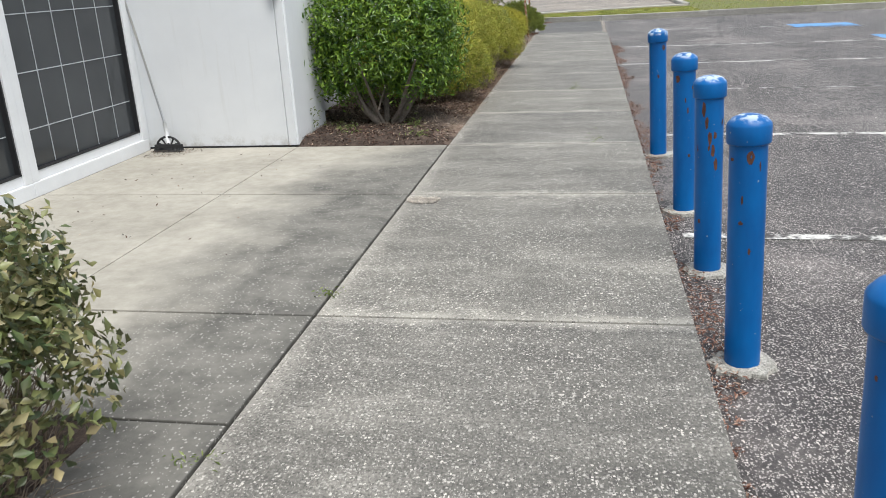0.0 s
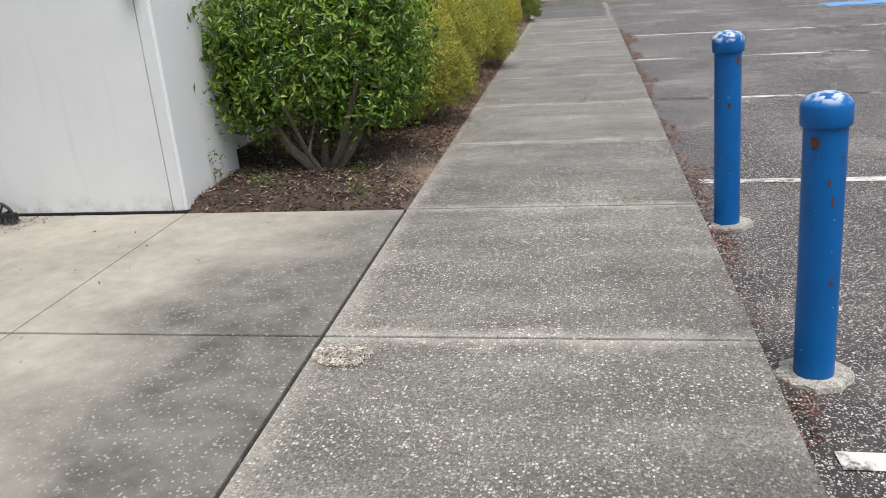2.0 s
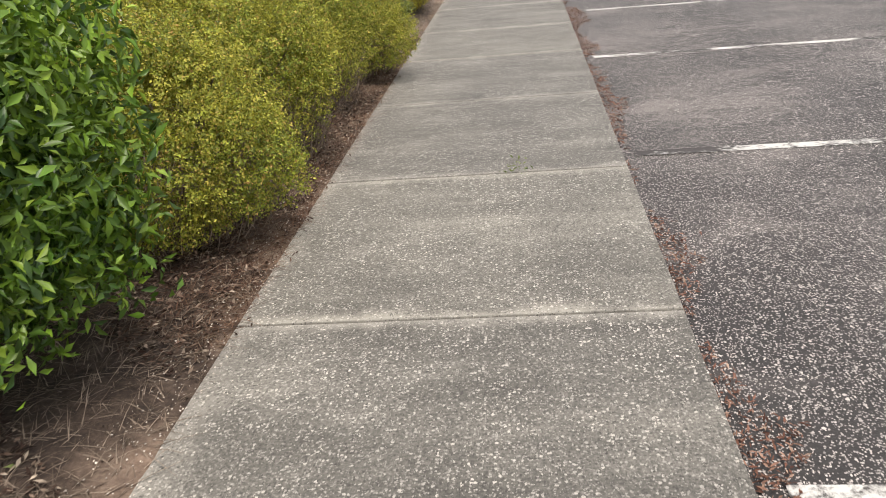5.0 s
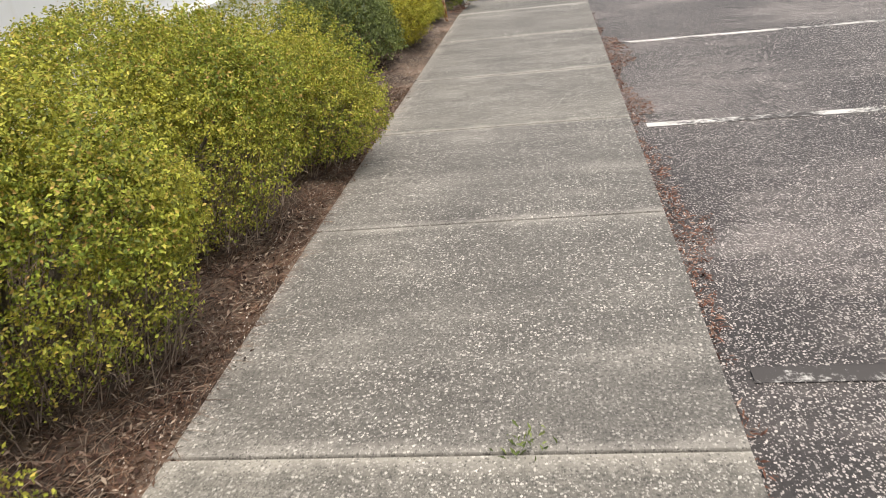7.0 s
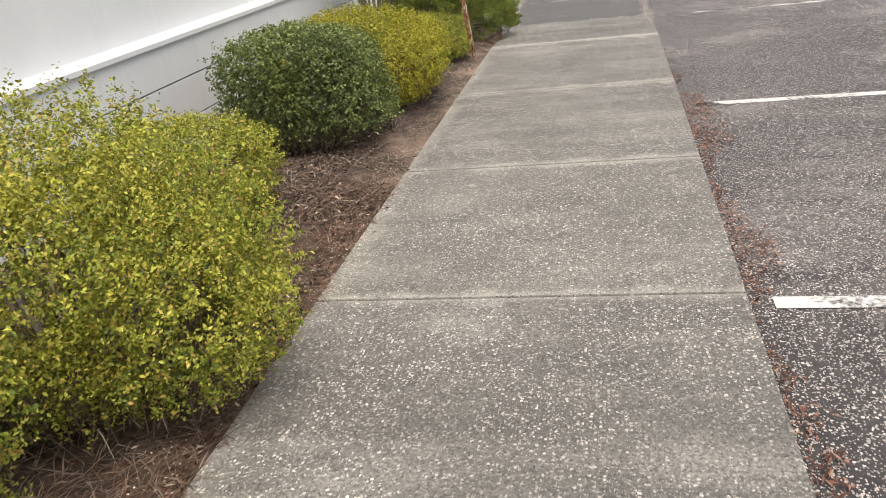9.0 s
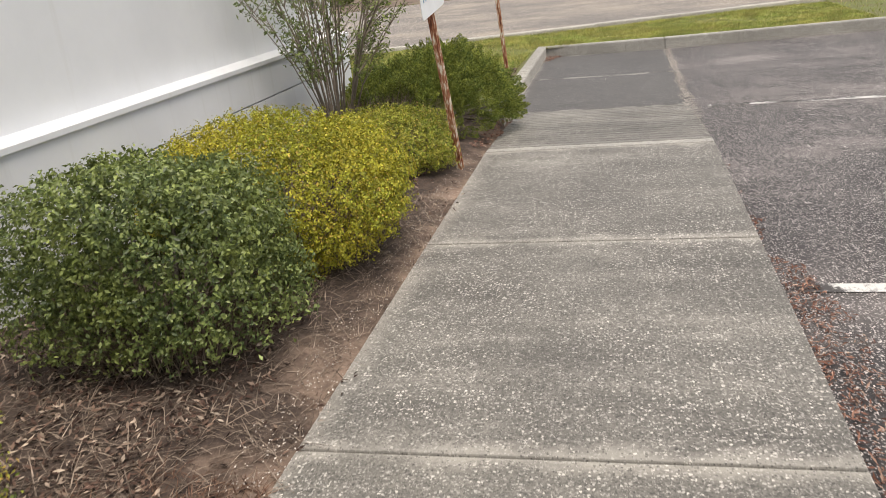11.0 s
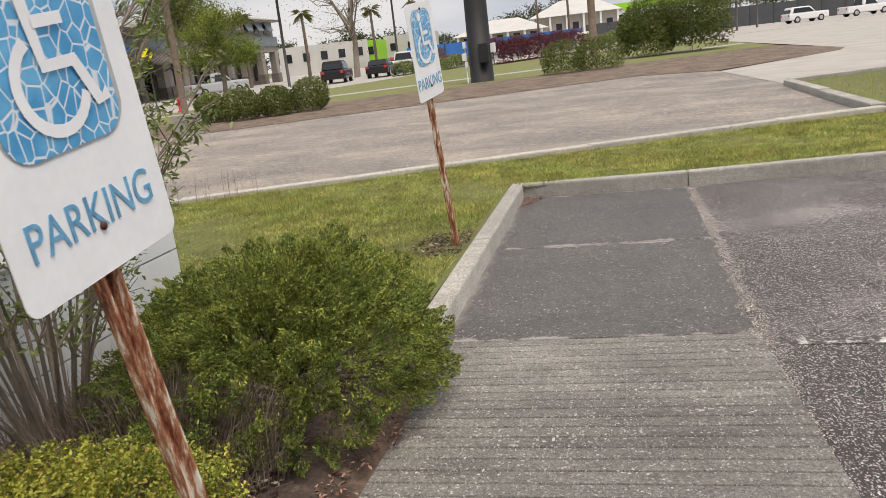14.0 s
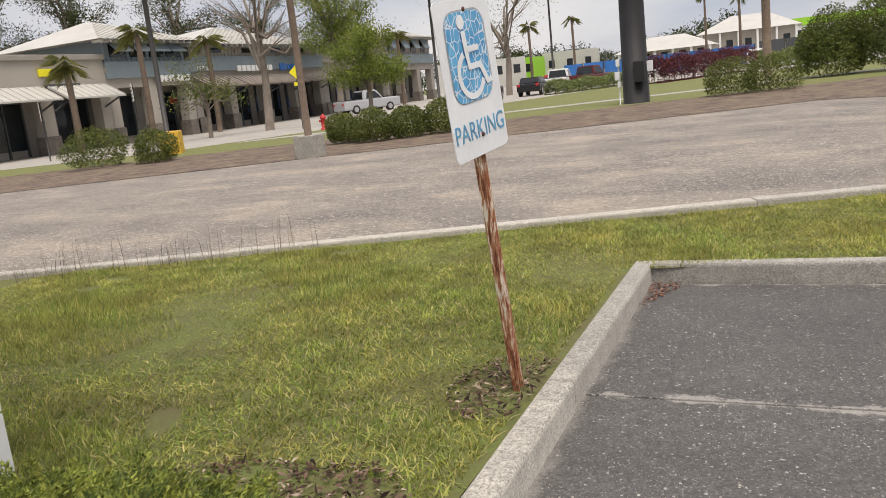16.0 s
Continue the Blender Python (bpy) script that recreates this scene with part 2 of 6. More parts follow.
def rusty_steel():
    m, nt, b = material("flaking_rusty_steel")
    vec = place(nt, (1, 1, 0.16))
    n = noise_of(nt, vec, 48, 6, 0.7)
    col = ramp(nt, n, [(0.37, (0.1, 0.03, 0.016)), (0.46, (0.3, 0.105, 0.05)), (0.54, (0.45, 0.25, 0.14)), (0.6, (0.74, 0.68, 0.58))])
    nt.links.new(col, b.inputs["Base Color"])
    b.inputs["Roughness"].default_value = 0.88
    bump(nt, b, n, 0.8, 0.006)
    return m


def bollard_paint():
    m, nt, b = material("blue_bollard_paint")
    vec = place(nt)
    fade = ramp(nt, noise_of(nt, place(nt, (1, 1, 0.35)), 7, 5, 0.6), [(0.3, (0.0, 0.085, 0.29)), (0.7, (0.0, 0.13, 0.41))])
    x, y, z = separate(nt, vec)
    # Cap tops: white scuffs, with the wet highlight painted into the same pale patches.
    scuff_glint = calc(nt, "MULTIPLY", ramp(nt, noise_of(nt, vec, 30, 5, 0.65), grey(0.46, 0.56)), ramp(nt, z, grey(0.955, 0.98)))
    pale = ramp(nt, noise_of(nt, vec, 46, 2), grey(0.735, 0.765))
    col = mix(nt, calc(nt, "MULTIPLY", scuff_glint, 0.8), fade, (0.62, 0.72, 0.8))
    col = mix(nt, pale, col, (0.25, 0.3, 0.33))
    nt.links.new(col, b.inputs["Base Color"])
    b.inputs["Roughness"].default_value = 0.4
    b.inputs["Specular IOR Level"].default_value = 0.35
    bump(nt, b, noise_of(nt, vec, 70, 3), 0.12, 0.003)
    return m


def stucco():
    m, nt, b = material("white_painted_stucco")
    vec = place(nt)
    x, y, z = separate(nt, vec)
    base = ramp(nt, noise_of(nt, vec, 1.4, 6, 0.6), [(0.3, (0.69, 0.705, 0.72)), (0.7, (0.76, 0.775, 0.785))])
    drip = ramp(nt, noise_of(nt, place(nt, (5, 5, 0.35)), 2.0, 5, 0.6), grey(0.58, 0.8))
    base = mix(nt, calc(nt, "MULTIPLY", drip, 0.35), base, (0.55, 0.54, 0.5))
    splash = calc(nt, "MULTIPLY", ramp(nt, z, grey(0.0, 0.16, 1, 0)), ramp(nt, noise_of(nt, vec, 11, 5, 0.7), grey(0.45, 0.7)))
    base = mix(nt, calc(nt, "MULTIPLY", splash, 0.6), base, (0.3, 0.27, 0.21))
    nt.links.new(base, b.inputs["Base Color"])
    b.inputs["Roughness"].default_value = 0.8
    bump(nt, b, mix(nt, 0.5, noise_of(nt, vec, 60, 4, 0.6), noise_of(nt, vec, 220, 2)), 0.25, 0.004)
    return m


def worn_line():
    m, nt, b = material("worn_white_line")
    vec = place(nt)
    n = mix(nt, 0.6, noise_of(nt, vec, 36, 5, 0.75), noise_of(nt, vec, 2.6, 4, 0.6))
    col = ramp(nt, n, [(0.45, (0.06, 0.055, 0.053)), (0.53, (0.6, 0.59, 0.56))])
    nt.links.new(col, b.inputs["Base Color"])
    b.inputs["Roughness"].default_value = 0.8
    bump(nt, b, n, 0.4, 0.004)
    return m


M_PAD = pad_concrete()
M_RUST = rusty_steel()
M_BLUE = bollard_paint()
M_WALL = stucco()
M_LINE = worn_line()
M_CHIP = simple("rust_chip", (0.11, 0.045, 0.025), 0.9, vary=0.6, scale=40, fine=140, bumps=0.4)
M_FRAME = simple("white_painted_frame", (0.74, 0.75, 0.76), 0.5, vary=0.06, scale=4)
M_BLACK = simple("black_rubber", (0.018, 0.018, 0.02), 0.55, vary=0.3)
M_ALU = simple("brushed_aluminium", (0.62, 0.62, 0.62), 0.35, 0.9, vary=0.1, fine=200)


def bed_soil():
    """Dark humus towards the wall, with drifts of pinkish sand by the pavement."""
    m, nt, b = material("bed_soil")
    vec = place(nt)
    x, y, z = separate(nt, vec)
    fine = mix(nt, 0.5, noise_of(nt, vec, 7, 6, 0.7), noise_of(nt, vec, 45, 5, 0.75))
    humus = ramp(nt, fine, [(0.34, (0.02, 0.014, 0.011)), (0.52, (0.066, 0.045, 0.034)), (0.68, (0.155, 0.115, 0.088))])
    sand = ramp(nt, fine, [(0.34, (0.17, 0.11, 0.08)), (0.66, (0.42, 0.31, 0.235))])
    reach = calc(nt, "ADD", calc(nt, "ADD", x, 1.98), calc(nt, "MULTIPLY", calc(nt, "SUBTRACT", noise_of(nt, vec, 1.6, 5, 0.65), 0.5), 1.5))
    nt.links.new(mix(nt, ramp(nt, reach, grey(0.0, 0.4)), humus, sand), b.inputs["Base Color"])
    b.inputs["Roughness"].default_value = 0.95
    bump(nt, b, fine, 1.0, 0.02)
    return m


M_SOIL = bed_soil()
M_MULCH = leaf_material("bark_chips", [(0, (0.018, 0.011, 0.009)), (0.45, (0.066, 0.04, 0.03)), (0.76, (0.2, 0.135, 0.1)), (1, (0.55, 0.46, 0.36))], (0.14, 0.08, 0.06), 0.9, 3, 0.2, 0)
M_LITTER = leaf_material("rust_leaf_litter", [(0, (0.05, 0.024, 0.018)), (0.45, (0.2, 0.09, 0.062)), (0.8, (0.34, 0.2, 0.145)), (1, (0.52, 0.4, 0.31))], (0.27, 0.15, 0.11), 0.85, 5, 0.2, 0.1)
M_TURF = ground_material("thin_turf", [(0.34, (0.15, 0.11, 0.065)), (0.48, (0.13, 0.135, 0.045)), (0.62, (0.15, 0.19, 0.045))], 26)
M_GRASS = leaf_material("grass_blades", [(0, (0.09, 0.155, 0.033)), (0.45, (0.23, 0.33, 0.06)), (0.75, (0.41, 0.44, 0.1)), (1, (0.6, 0.51, 0.27))], (0.52, 0.44, 0.14), 0.6, 1.1, 0.3, 0.35, 3.0)
M_BARK = ground_material("grey_bark", [(0.35, (0.1, 0.08, 0.065)), (0.6, (0.24, 0.205, 0.17))], 40)
M_TWIG = simple("thin_twigs", (0.23, 0.19, 0.15), 0.85, vary=0.4, scale=12)
M_PRIVET = leaf_material("glossy_big_leaf", [(0, (0.018, 0.05, 0.014)), (0.4, (0.06, 0.145, 0.022)), (0.8, (0.16, 0.3, 0.03)), (1, (0.33, 0.46, 0.06))], (0.28, 0.41, 0.045), 0.35, 4.0, 0.5)
M_OLIVE = leaf_material("olive_hedge_leaf", [(0, (0.05, 0.08, 0.018)), (0.35, (0.18, 0.25, 0.038)), (0.7, (0.41, 0.47, 0.066)), (0.86, (0.52, 0.48, 0.095)), (1, (0.54, 0.29, 0.12))], (0.64, 0.58, 0.095), 0.5, 2.6, 0.3)
M_DARKHEDGE = leaf_material("dark_green_leaf", [(0, (0.04, 0.065, 0.024)), (0.5, (0.13, 0.18, 0.06)), (1, (0.32, 0.38, 0.13))], (0.33, 0.38, 0.1), 0.4, 4, 0.45)
M_GOLD = leaf_material("yellow_green_leaf", [(0, (0.06, 0.08, 0.012)), (0.45, (0.27, 0.32, 0.035)), (0.88, (0.52, 0.52, 0.058)), (1, (0.54, 0.31, 0.09))], (0.66, 0.54, 0.065), 0.5, 2.2, 0.3)
M_JUNIPER = leaf_material("juniper_needles", [(0, (0.035, 0.065, 0.02)), (0.5, (0.11, 0.165, 0.038)), (1, (0.3, 0.34, 0.07))], (0.46, 0.48, 0.09), 0.6, 7, 0.25, 0.18, 8.0)
M_DEAD = leaf_material("dry_brown_twigs", [(0, (0.09, 0.065, 0.05)), (1, (0.36, 0.29, 0.23))], (0.26, 0.2, 0.15), 0.9, 4, 0.2, 0)
M_SPRIG = leaf_material("grey_green_sprigs", [(0, (0.05, 0.08, 0.025)), (0.5, (0.14, 0.19, 0.055)), (1, (0.28, 0.33, 0.12))], (0.28, 0.34, 0.09), 0.5, 3, 0.35)
M_MIXED = leaf_material("mixed_shrub_leaf", [(0, (0.025, 0.05, 0.022)), (0.5, (0.07, 0.115, 0.035)), (0.8, (0.2, 0.23, 0.075)), (1, (0.4, 0.33, 0.18))], (0.42, 0.36, 0.19), 0.35, 5, 0.5)
M_FARLEAF = leaf_material("distant_tree_leaf", [(0, (0.03, 0.05, 0.014)), (0.5, (0.09, 0.13, 0.03)), (1, (0.2, 0.22, 0.05))], (0.2, 0.22, 0.06), 0.6, 0.7, 0.2)
M_FARPINE = leaf_material("distant_pine_needles", [(0, (0.025, 0.04, 0.016)), (1, (0.085, 0.105, 0.04))], (0.09, 0.11, 0.04), 0.7, 0.5, 0.1)
M_MAROON = leaf_material("maroon_hedge_leaf", [(0, (0.05, 0.012, 0.016)), (0.6, (0.13, 0.03, 0.04)), (1, (0.22, 0.07, 0.075))], (0.17, 0.045, 0.05), 0.5, 1.5, 0.3)
M_PALM = leaf_material("palm_frond", [(0, (0.06, 0.075, 0.02)), (0.6, (0.15, 0.17, 0.045)), (1, (0.28, 0.24, 0.08))], (0.24, 0.22, 0.07), 0.5, 0.8, 0.3)


# ---- building helpers ----
def part(name, data, mat, parent=None, label=""):
    """Links a bmesh or a mesh as one object, under its thing where one is given."""
    if isinstance(data, bmesh.types.BMesh):
        me = bpy.data.meshes.new(name)
        data.normal_update()
        data.to_mesh(me)
        data.free()
    else:
        me = data
    if mat and not me.materials:
        me.materials.append(mat)
    ob = new(name, me)
    if parent:
        ob.parent = parent
    if label:
        ob["label"] = label
    return ob


def thing(name, label, category, group="", kind="", at=(0, 0, 0), turn=0.0):
    e = new(name)
    e.empty_display_size = 0.2
    e.matrix_basis = pose(*at, 0, 0, turn)
    return tagged(e, label, category, group, kind)


def box(bm, x0, x1, y0, y1, z0, z1, chamfer=0.0):
    r = bmesh.ops.create_cube(bm, size=1.0)
    vs = r["verts"]
    for v in vs:
        v.co = Vector(((x0 + x1) / 2 + v.co.x * (x1 - x0), (y0 + y1) / 2 + v.co.y * (y1 - y0), (z0 + z1) / 2 + v.co.z * (z1 - z0)))
    if chamfer:
        es = list({e for v in vs for e in v.link_edges})
        bmesh.ops.bevel(bm, geom=es, offset=chamfer, segments=2, affect="EDGES", profile=0.6)
    return bm


def boxed(x0, x1, y0, y1, z0, z1, chamfer=0.0):
    return box(bmesh.new(), x0, x1, y0, y1, z0, z1, chamfer)


def tube(bm, points, radii, seg=8, caps=True):
    """A round limb through the points."""
    rings = []
    n = len(points)
    for k, p in enumerate(points):
        p = Vector(p)
        d = (Vector(points[min(k + 1, n - 1)]) - Vector(points[max(k - 1, 0)])).normalized()
        a = d.cross(Vector((0, 0, 1)) if abs(d.z) < 0.9 else Vector((1, 0, 0))).normalized()
        b = d.cross(a)
        r = radii[k] if isinstance(radii, (list, tuple)) else radii
        rings.append([bm.verts.new(p + (a * math.cos(2 * math.pi * j / seg) + b * math.sin(2 * math.pi * j / seg)) * r) for j in range(seg)])
    for q, s in zip(rings, rings[1:]):
        for j in range(seg):
            f = bm.faces.new((q[j], q[(j + 1) % seg], s[(j + 1) % seg], s[j]))
            f.smooth = True
    if caps:
        bm.faces.new(rings[0])
        bm.faces.new(list(reversed(rings[-1])))
    return bm


def lathe(bm, profile, seg=24, at=(0, 0)):
    rings = []
    for r, z in profile:
        if r < 1e-4:
            rings.append([bm.verts.new((at[0], at[1], z))])
        else:
            rings.append([bm.verts.new((at[0] + r * math.cos(2 * math.pi * j / seg), at[1] + r * math.sin(2 * math.pi * j / seg), z)) for j in range(seg)])
    for q, s in zip(rings, rings[1:]):
        for j in range(seg):
            a = [q[j % len(q)], q[(j + 1) % len(q)], s[(j + 1) % len(s)], s[j % len(s)]]
            a = list(dict.fromkeys(a))
            if len(a) > 2:
                bm.faces.new(a).smooth = True
    return bm


def mesh_of(name, verts, faces):
    """A mesh from numpy arrays of corners and of equal-sized faces."""
    me = bpy.data.meshes.new(name)
    n, k = faces.shape
    me.vertices.add(len(verts))
    me.vertices.foreach_set("co", np.ascontiguousarray(verts, dtype=np.float32).ravel())
    me.loops.add(n * k)
    me.loops.foreach_set("vertex_index", np.ascontiguousarray(faces, dtype=np.int32).ravel())
    me.polygons.add(n)
    me.polygons.foreach_set("loop_start", np.arange(0, n * k, k, dtype=np.int32))
    me.update(calc_edges=True)
    return me


def unit(v):
    return v / np.maximum(np.linalg.norm(v, axis=-1, keepdims=True), 1e-9)


def leaves(name, pos, out, size, rng, slim=0.45, loose=0.7, fold=0.18, grain=None):
    """Folded leaves at the places given, roughly facing out."""
    n = len(pos)
    nrm = unit(out + rng.normal(0, loose, (n, 3)))
    along = unit(np.cross(nrm, rng.normal(0, 1, (n, 3))))
    if grain is not None:
        along = unit(grain + rng.normal(0, 0.5, (n, 3)))
        nrm = unit(np.cross(along, rng.normal(0, 1, (n, 3))))
    side = np.cross(nrm, along)
    s = (size * rng.uniform(0.6, 1.25, n))[:, None]
    base = pos - along * s * 0.5
    tip = pos + along * s * 0.5 + nrm * s * 0.06
    left = pos + side * s * slim * 0.5 + nrm * s * fold - along * s * 0.05
    right = pos - side * s * slim * 0.5 + nrm * s * fold - along * s * 0.05
    verts = np.stack([base, left, tip, right], 1).reshape(-1, 3)
    k = np.arange(n)[:, None] * 4
    faces = np.concatenate([k + [0, 2, 1], k + [0, 3, 2]], 1).reshape(-1, 3)
    return mesh_of(name, verts, faces)


def blades(name, root, lean, height, width, rng):
    """Upright slivers: grass, straw."""
    n = len(root)
    a = rng.uniform(0, 2 * math.pi, n)
    side = np.stack([np.cos(a), np.sin(a), np.zeros(n)], 1) * (width * rng.uniform(0.6, 1.3, n))[:, None]
    tip = root + lean + np.stack([np.zeros(n), np.zeros(n), height], 1)
    mid = root + lean * 0.35 + np.stack([np.zeros(n), np.zeros(n), height * 0.6], 1)
    verts = np.stack([root - side, root + side, mid + side * 0.7, tip, mid - side * 0.7], 1).reshape(-1, 3)
    k = np.arange(n)[:, None] * 5
    faces = np.concatenate([k + [0, 1, 2], k + [0, 2, 4], k + [4, 2, 3]], 1).reshape(-1, 3)
    return mesh_of(name, verts, faces)


def lumps(rng, d, count, amount, tight):
    """A lumpy radius for the directions d."""
    c = unit(rng.normal(0, 1, (count * 2, 3)))
    count = count * 2
    amp = rng.uniform(-0.6, 1.0, count) * amount
    return 1 + (np.exp(-(1 - d @ c.T) * tight) * amp).sum(1)


def bush(label, centre, radii, count, size, mat, seed, boxy=2.0, low=-0.5, depth=0.35, slim=0.5, loose=0.75, amount=0.1, tight=9.0, category="bush", name="bush", group="", stems=7, ground=0.04, twig=True, skirt=0.0, lobes=(), clump=0.0, per=9):
    """A clipped shrub: a shell of leaves several layers deep round a frame of stems."""
    rng = np.random.default_rng(seed)
    c, r = np.array(centre), np.array(radii)
    e = thing(name, label, category, group)
    sprigs = count // per if clump else count
    d = unit(rng.normal(0, 1, (int(sprigs * 2.2), 3)))
    d = d[d[:, 2] > low][:sprigs]
    p = boxy
    rad = 1 / (np.abs(d) ** p).sum(1) ** (1 / p)
    rad = rad * lumps(rng, d, 26, amount, tight)
    layer = 1 - depth * rng.uniform(0, 1, len(d)) ** 1.8 + rng.normal(0, 0.035, len(d))
    pos = c + d * r * (rad * layer)[:, None]
    if lobes:
        lc = np.array([c + np.array(q[:3]) * r for q in lobes])
        lr = np.array([r * q[3] for q in lobes])
        own = rng.choice(len(lobes), len(d), p=np.array([q[3] ** 2 for q in lobes]) / sum(q[3] ** 2 for q in lobes))
        pos = lc[own] + d * lr[own] * (rad * layer)[:, None]
        deep = np.zeros(len(d), bool)
        for j in range(len(lobes)):
            deep |= (own != j) & ((((pos - lc[j]) / lr[j]) ** 2).sum(1) < 0.36)
        pos, d = pos[~deep], d[~deep]
    if clump:
        stick = unit(d / r + rng.normal(0, 0.5, d.shape)) * clump
        along = rng.uniform(-1.6, 1.3, (len(d) * per, 1))
        pos = np.repeat(pos, per, 0) + np.repeat(stick, per, 0) * along + rng.normal(0, clump * 0.5, (len(d) * per, 3))
        d = np.repeat(d, per, 0)
    keep = pos[:, 2] > ground + 0.03 + skirt * rng.uniform(0.3, 1.2, len(pos)) * (0.5 + lumps(rng, d, 12, 0.5, 6))
    pos, d = pos[keep], d[keep]
    out = unit(d / r + np.array([0, 0, 0.4]))
    part("crown", leaves("crown", pos, out, size, rng, slim, loose), mat, e)
    rs = random.Random(seed)
    for k in range(stems):
        bm = bmesh.new()
        a = 2 * math.pi * k / stems + rs.uniform(-0.3, 0.3)
        foot = (c[0] + 0.1 * r[0] * math.cos(a), c[1] + 0.1 * r[1] * math.sin(a), ground - 0.05)
        mid = (c[0] + 0.3 * r[0] * math.cos(a), c[1] + 0.3 * r[1] * math.sin(a), (ground + c[2]) / 2)
        end = (c[0] + 0.65 * r[0] * math.cos(a), c[1] + 0.65 * r[1] * math.sin(a), c[2] + r[2] * rs.uniform(0.0, 0.4))
        tube(bm, [foot, mid, end], [0.02, 0.014, 0.006], 6)
        part("stem", bm, M_BARK, e)
    if twig:
        n = 2600
        a = rng.uniform(0, 2 * math.pi, n)
        q = np.sqrt(rng.uniform(0.05, 0.85, n))
        root = np.stack([c[0] + np.cos(a) * q * r[0] * 0.85, c[1] + np.sin(a) * q * r[1] * 0.85, rng.uniform(ground, max(ground + 0.05, c[2] * 0.55), n)], 1)
        lean = np.stack([np.cos(a) * 0.14, np.sin(a) * 0.14, np.zeros(n)], 1) + rng.normal(0, 0.06, (n, 3))
        tw = part("twig_mass", blades("twig_mass", root, lean, rng.uniform(0.05, 0.26, n), np.full(n, 0.0026), rng), M_DEAD, e)
        tw["kind"] = "stuff"
    return e


def lobed(seed, n=7):
    """Random lobes for an unevenly grown crown, as fractions of its radii."""
    rs = random.Random(seed)
    out = [(0, 0, -0.04, 0.9)]
    for k in range(n):
        a = 2 * math.pi * k / n + rs.uniform(-0.4, 0.4)
        out.append((0.6 * math.cos(a), 0.6 * math.sin(a), rs.uniform(-0.35, 0.42), rs.uniform(0.34, 0.5)))
    return out


def sheet(name, x0, x1, y0, y1, height, step, mat, inside=None):
    """A ground surface on a grid; height gives z, inside keeps or drops a cell."""
    nx, ny = max(1, round((x1 - x0) / step)), max(1, round((y1 - y0) / step))
    xs, ys = np.linspace(x0, x1, nx + 1), np.linspace(y0, y1, ny + 1)
    bm = bmesh.new()
    vs = [[bm.verts.new((x, y, height(x, y))) for x in xs] for y in ys]
    for j in range(ny):
        for i in range(nx):
            if inside is None or inside((xs[i] + xs[i + 1]) / 2, (ys[j] + ys[j + 1]) / 2):
                bm.faces.new((vs[j][i], vs[j][i + 1], vs[j + 1][i + 1], vs[j + 1][i])).smooth = True
    loose = [v for v in bm.verts if not v.link_faces]
    bmesh.ops.delete(bm, geom=loose, context="VERTS")
    return part(name, bm, mat)


def polygon(name, corners, height, mat):
    bm = bmesh.new()
    f = bm.faces.new([bm.verts.new((x, y, height(x, y))) for x, y in corners])
    if f.calc_center_median() and f.normal.z < 0:
        f.normal_flip()
    bm.normal_update()
    for f in bm.faces:
        if f.normal.z < 0:
            f.normal_flip()
    return part(name, bm, mat)


def mound(x, y, s=1.0):
    return noise.noise((x * s, y * s, 3.1))


# ---- the ground, area by area ----
def far_z(x, y):
    return 0.006 * (min(y, 400) - 30)


def lot_z(x, y):
    return -0.105 - 0.004 * min(abs(x), 6)


def lawn_z(x, y):
    return 0.045 + max(0, 0.006 * (y - 31)) + 0.03 * mound(x, y, 0.5)


def kerb_line(x):
    return 27.52 + 0.12 * x


def road_line(x):
    return 30.55 + 0.37 * x if x < 1.5 else 31.1 + 0.3 * (x - 1.5)


tagged(sheet("ground", -900, 900, -300, 1500, lambda x, y: max(-0.3, far_z(x, y) - 0.3) if y > 30 else -0.3, 30, M_TURF), "flat grassy ground out to the horizon", "ground", kind="structure")


def rows_sheet(name, xs, rows, z, mat):
    """A surface whose rows follow lines across it."""
    bm = bmesh.new()
    vs = [[bm.verts.new((x, r(x), z(x, r(x)))) for x in xs] for r in rows]
    for a, b in zip(vs, vs[1:]):
        for i in range(len(xs) - 1):
            bm.faces.new((a[i], a[i + 1], b[i + 1], b[i])).smooth = True
    return part(name, bm, mat)


steps = [-30, 5, 12, 17, 21, 24, 26]
lot = rows_sheet("parking_lot", [-0.3, 1.5, 4, 8, 16, 45], [(lambda x, k=k: k) for k in steps] + [kerb_line], lot_z, M_ASPHALT)
tagged(lot, "dark aged asphalt with pale worn patches and aggregate", "parking lot", kind="structure")
under = rows_sheet("footing", [-6.2, -3, 0.0], [(lambda x, k=k: k) for k in steps] + [lambda x: 27.5], lambda x, y: lot_z(0, y) - 0.06, M_JOINT)
tagged(under, "dark dirt under the paving joints", "ground", kind="structure")

lawn_edge = [-16, -12, -9, -6, -4, -2.9, -2.0]
lawn = rows_sheet("lawn", lawn_edge, [(lambda x, k=k: 22.3 + (min(road_line(x), 40) - 22.3) * k) for k in (0, 0.15, 0.3, 0.45, 0.6, 0.75, 0.9, 1.0)], lawn_z, M_TURF)
tagged(lawn, "patchy spring lawn with bare brown spots", "lawn", kind="structure")
strip = rows_sheet("lawn_strip", [-2.0, -1, 0, 1.5, 3.1], [(lambda x, k=k: kerb_line(x) + 0.1 + (road_line(x) - kerb_line(x) - 0.1) * k) for k in (0, 0.3, 0.6, 1.0)], lawn_z, M_TURF)
tagged(strip, "narrow grass strip between kerb and road", "lawn", kind="structure")
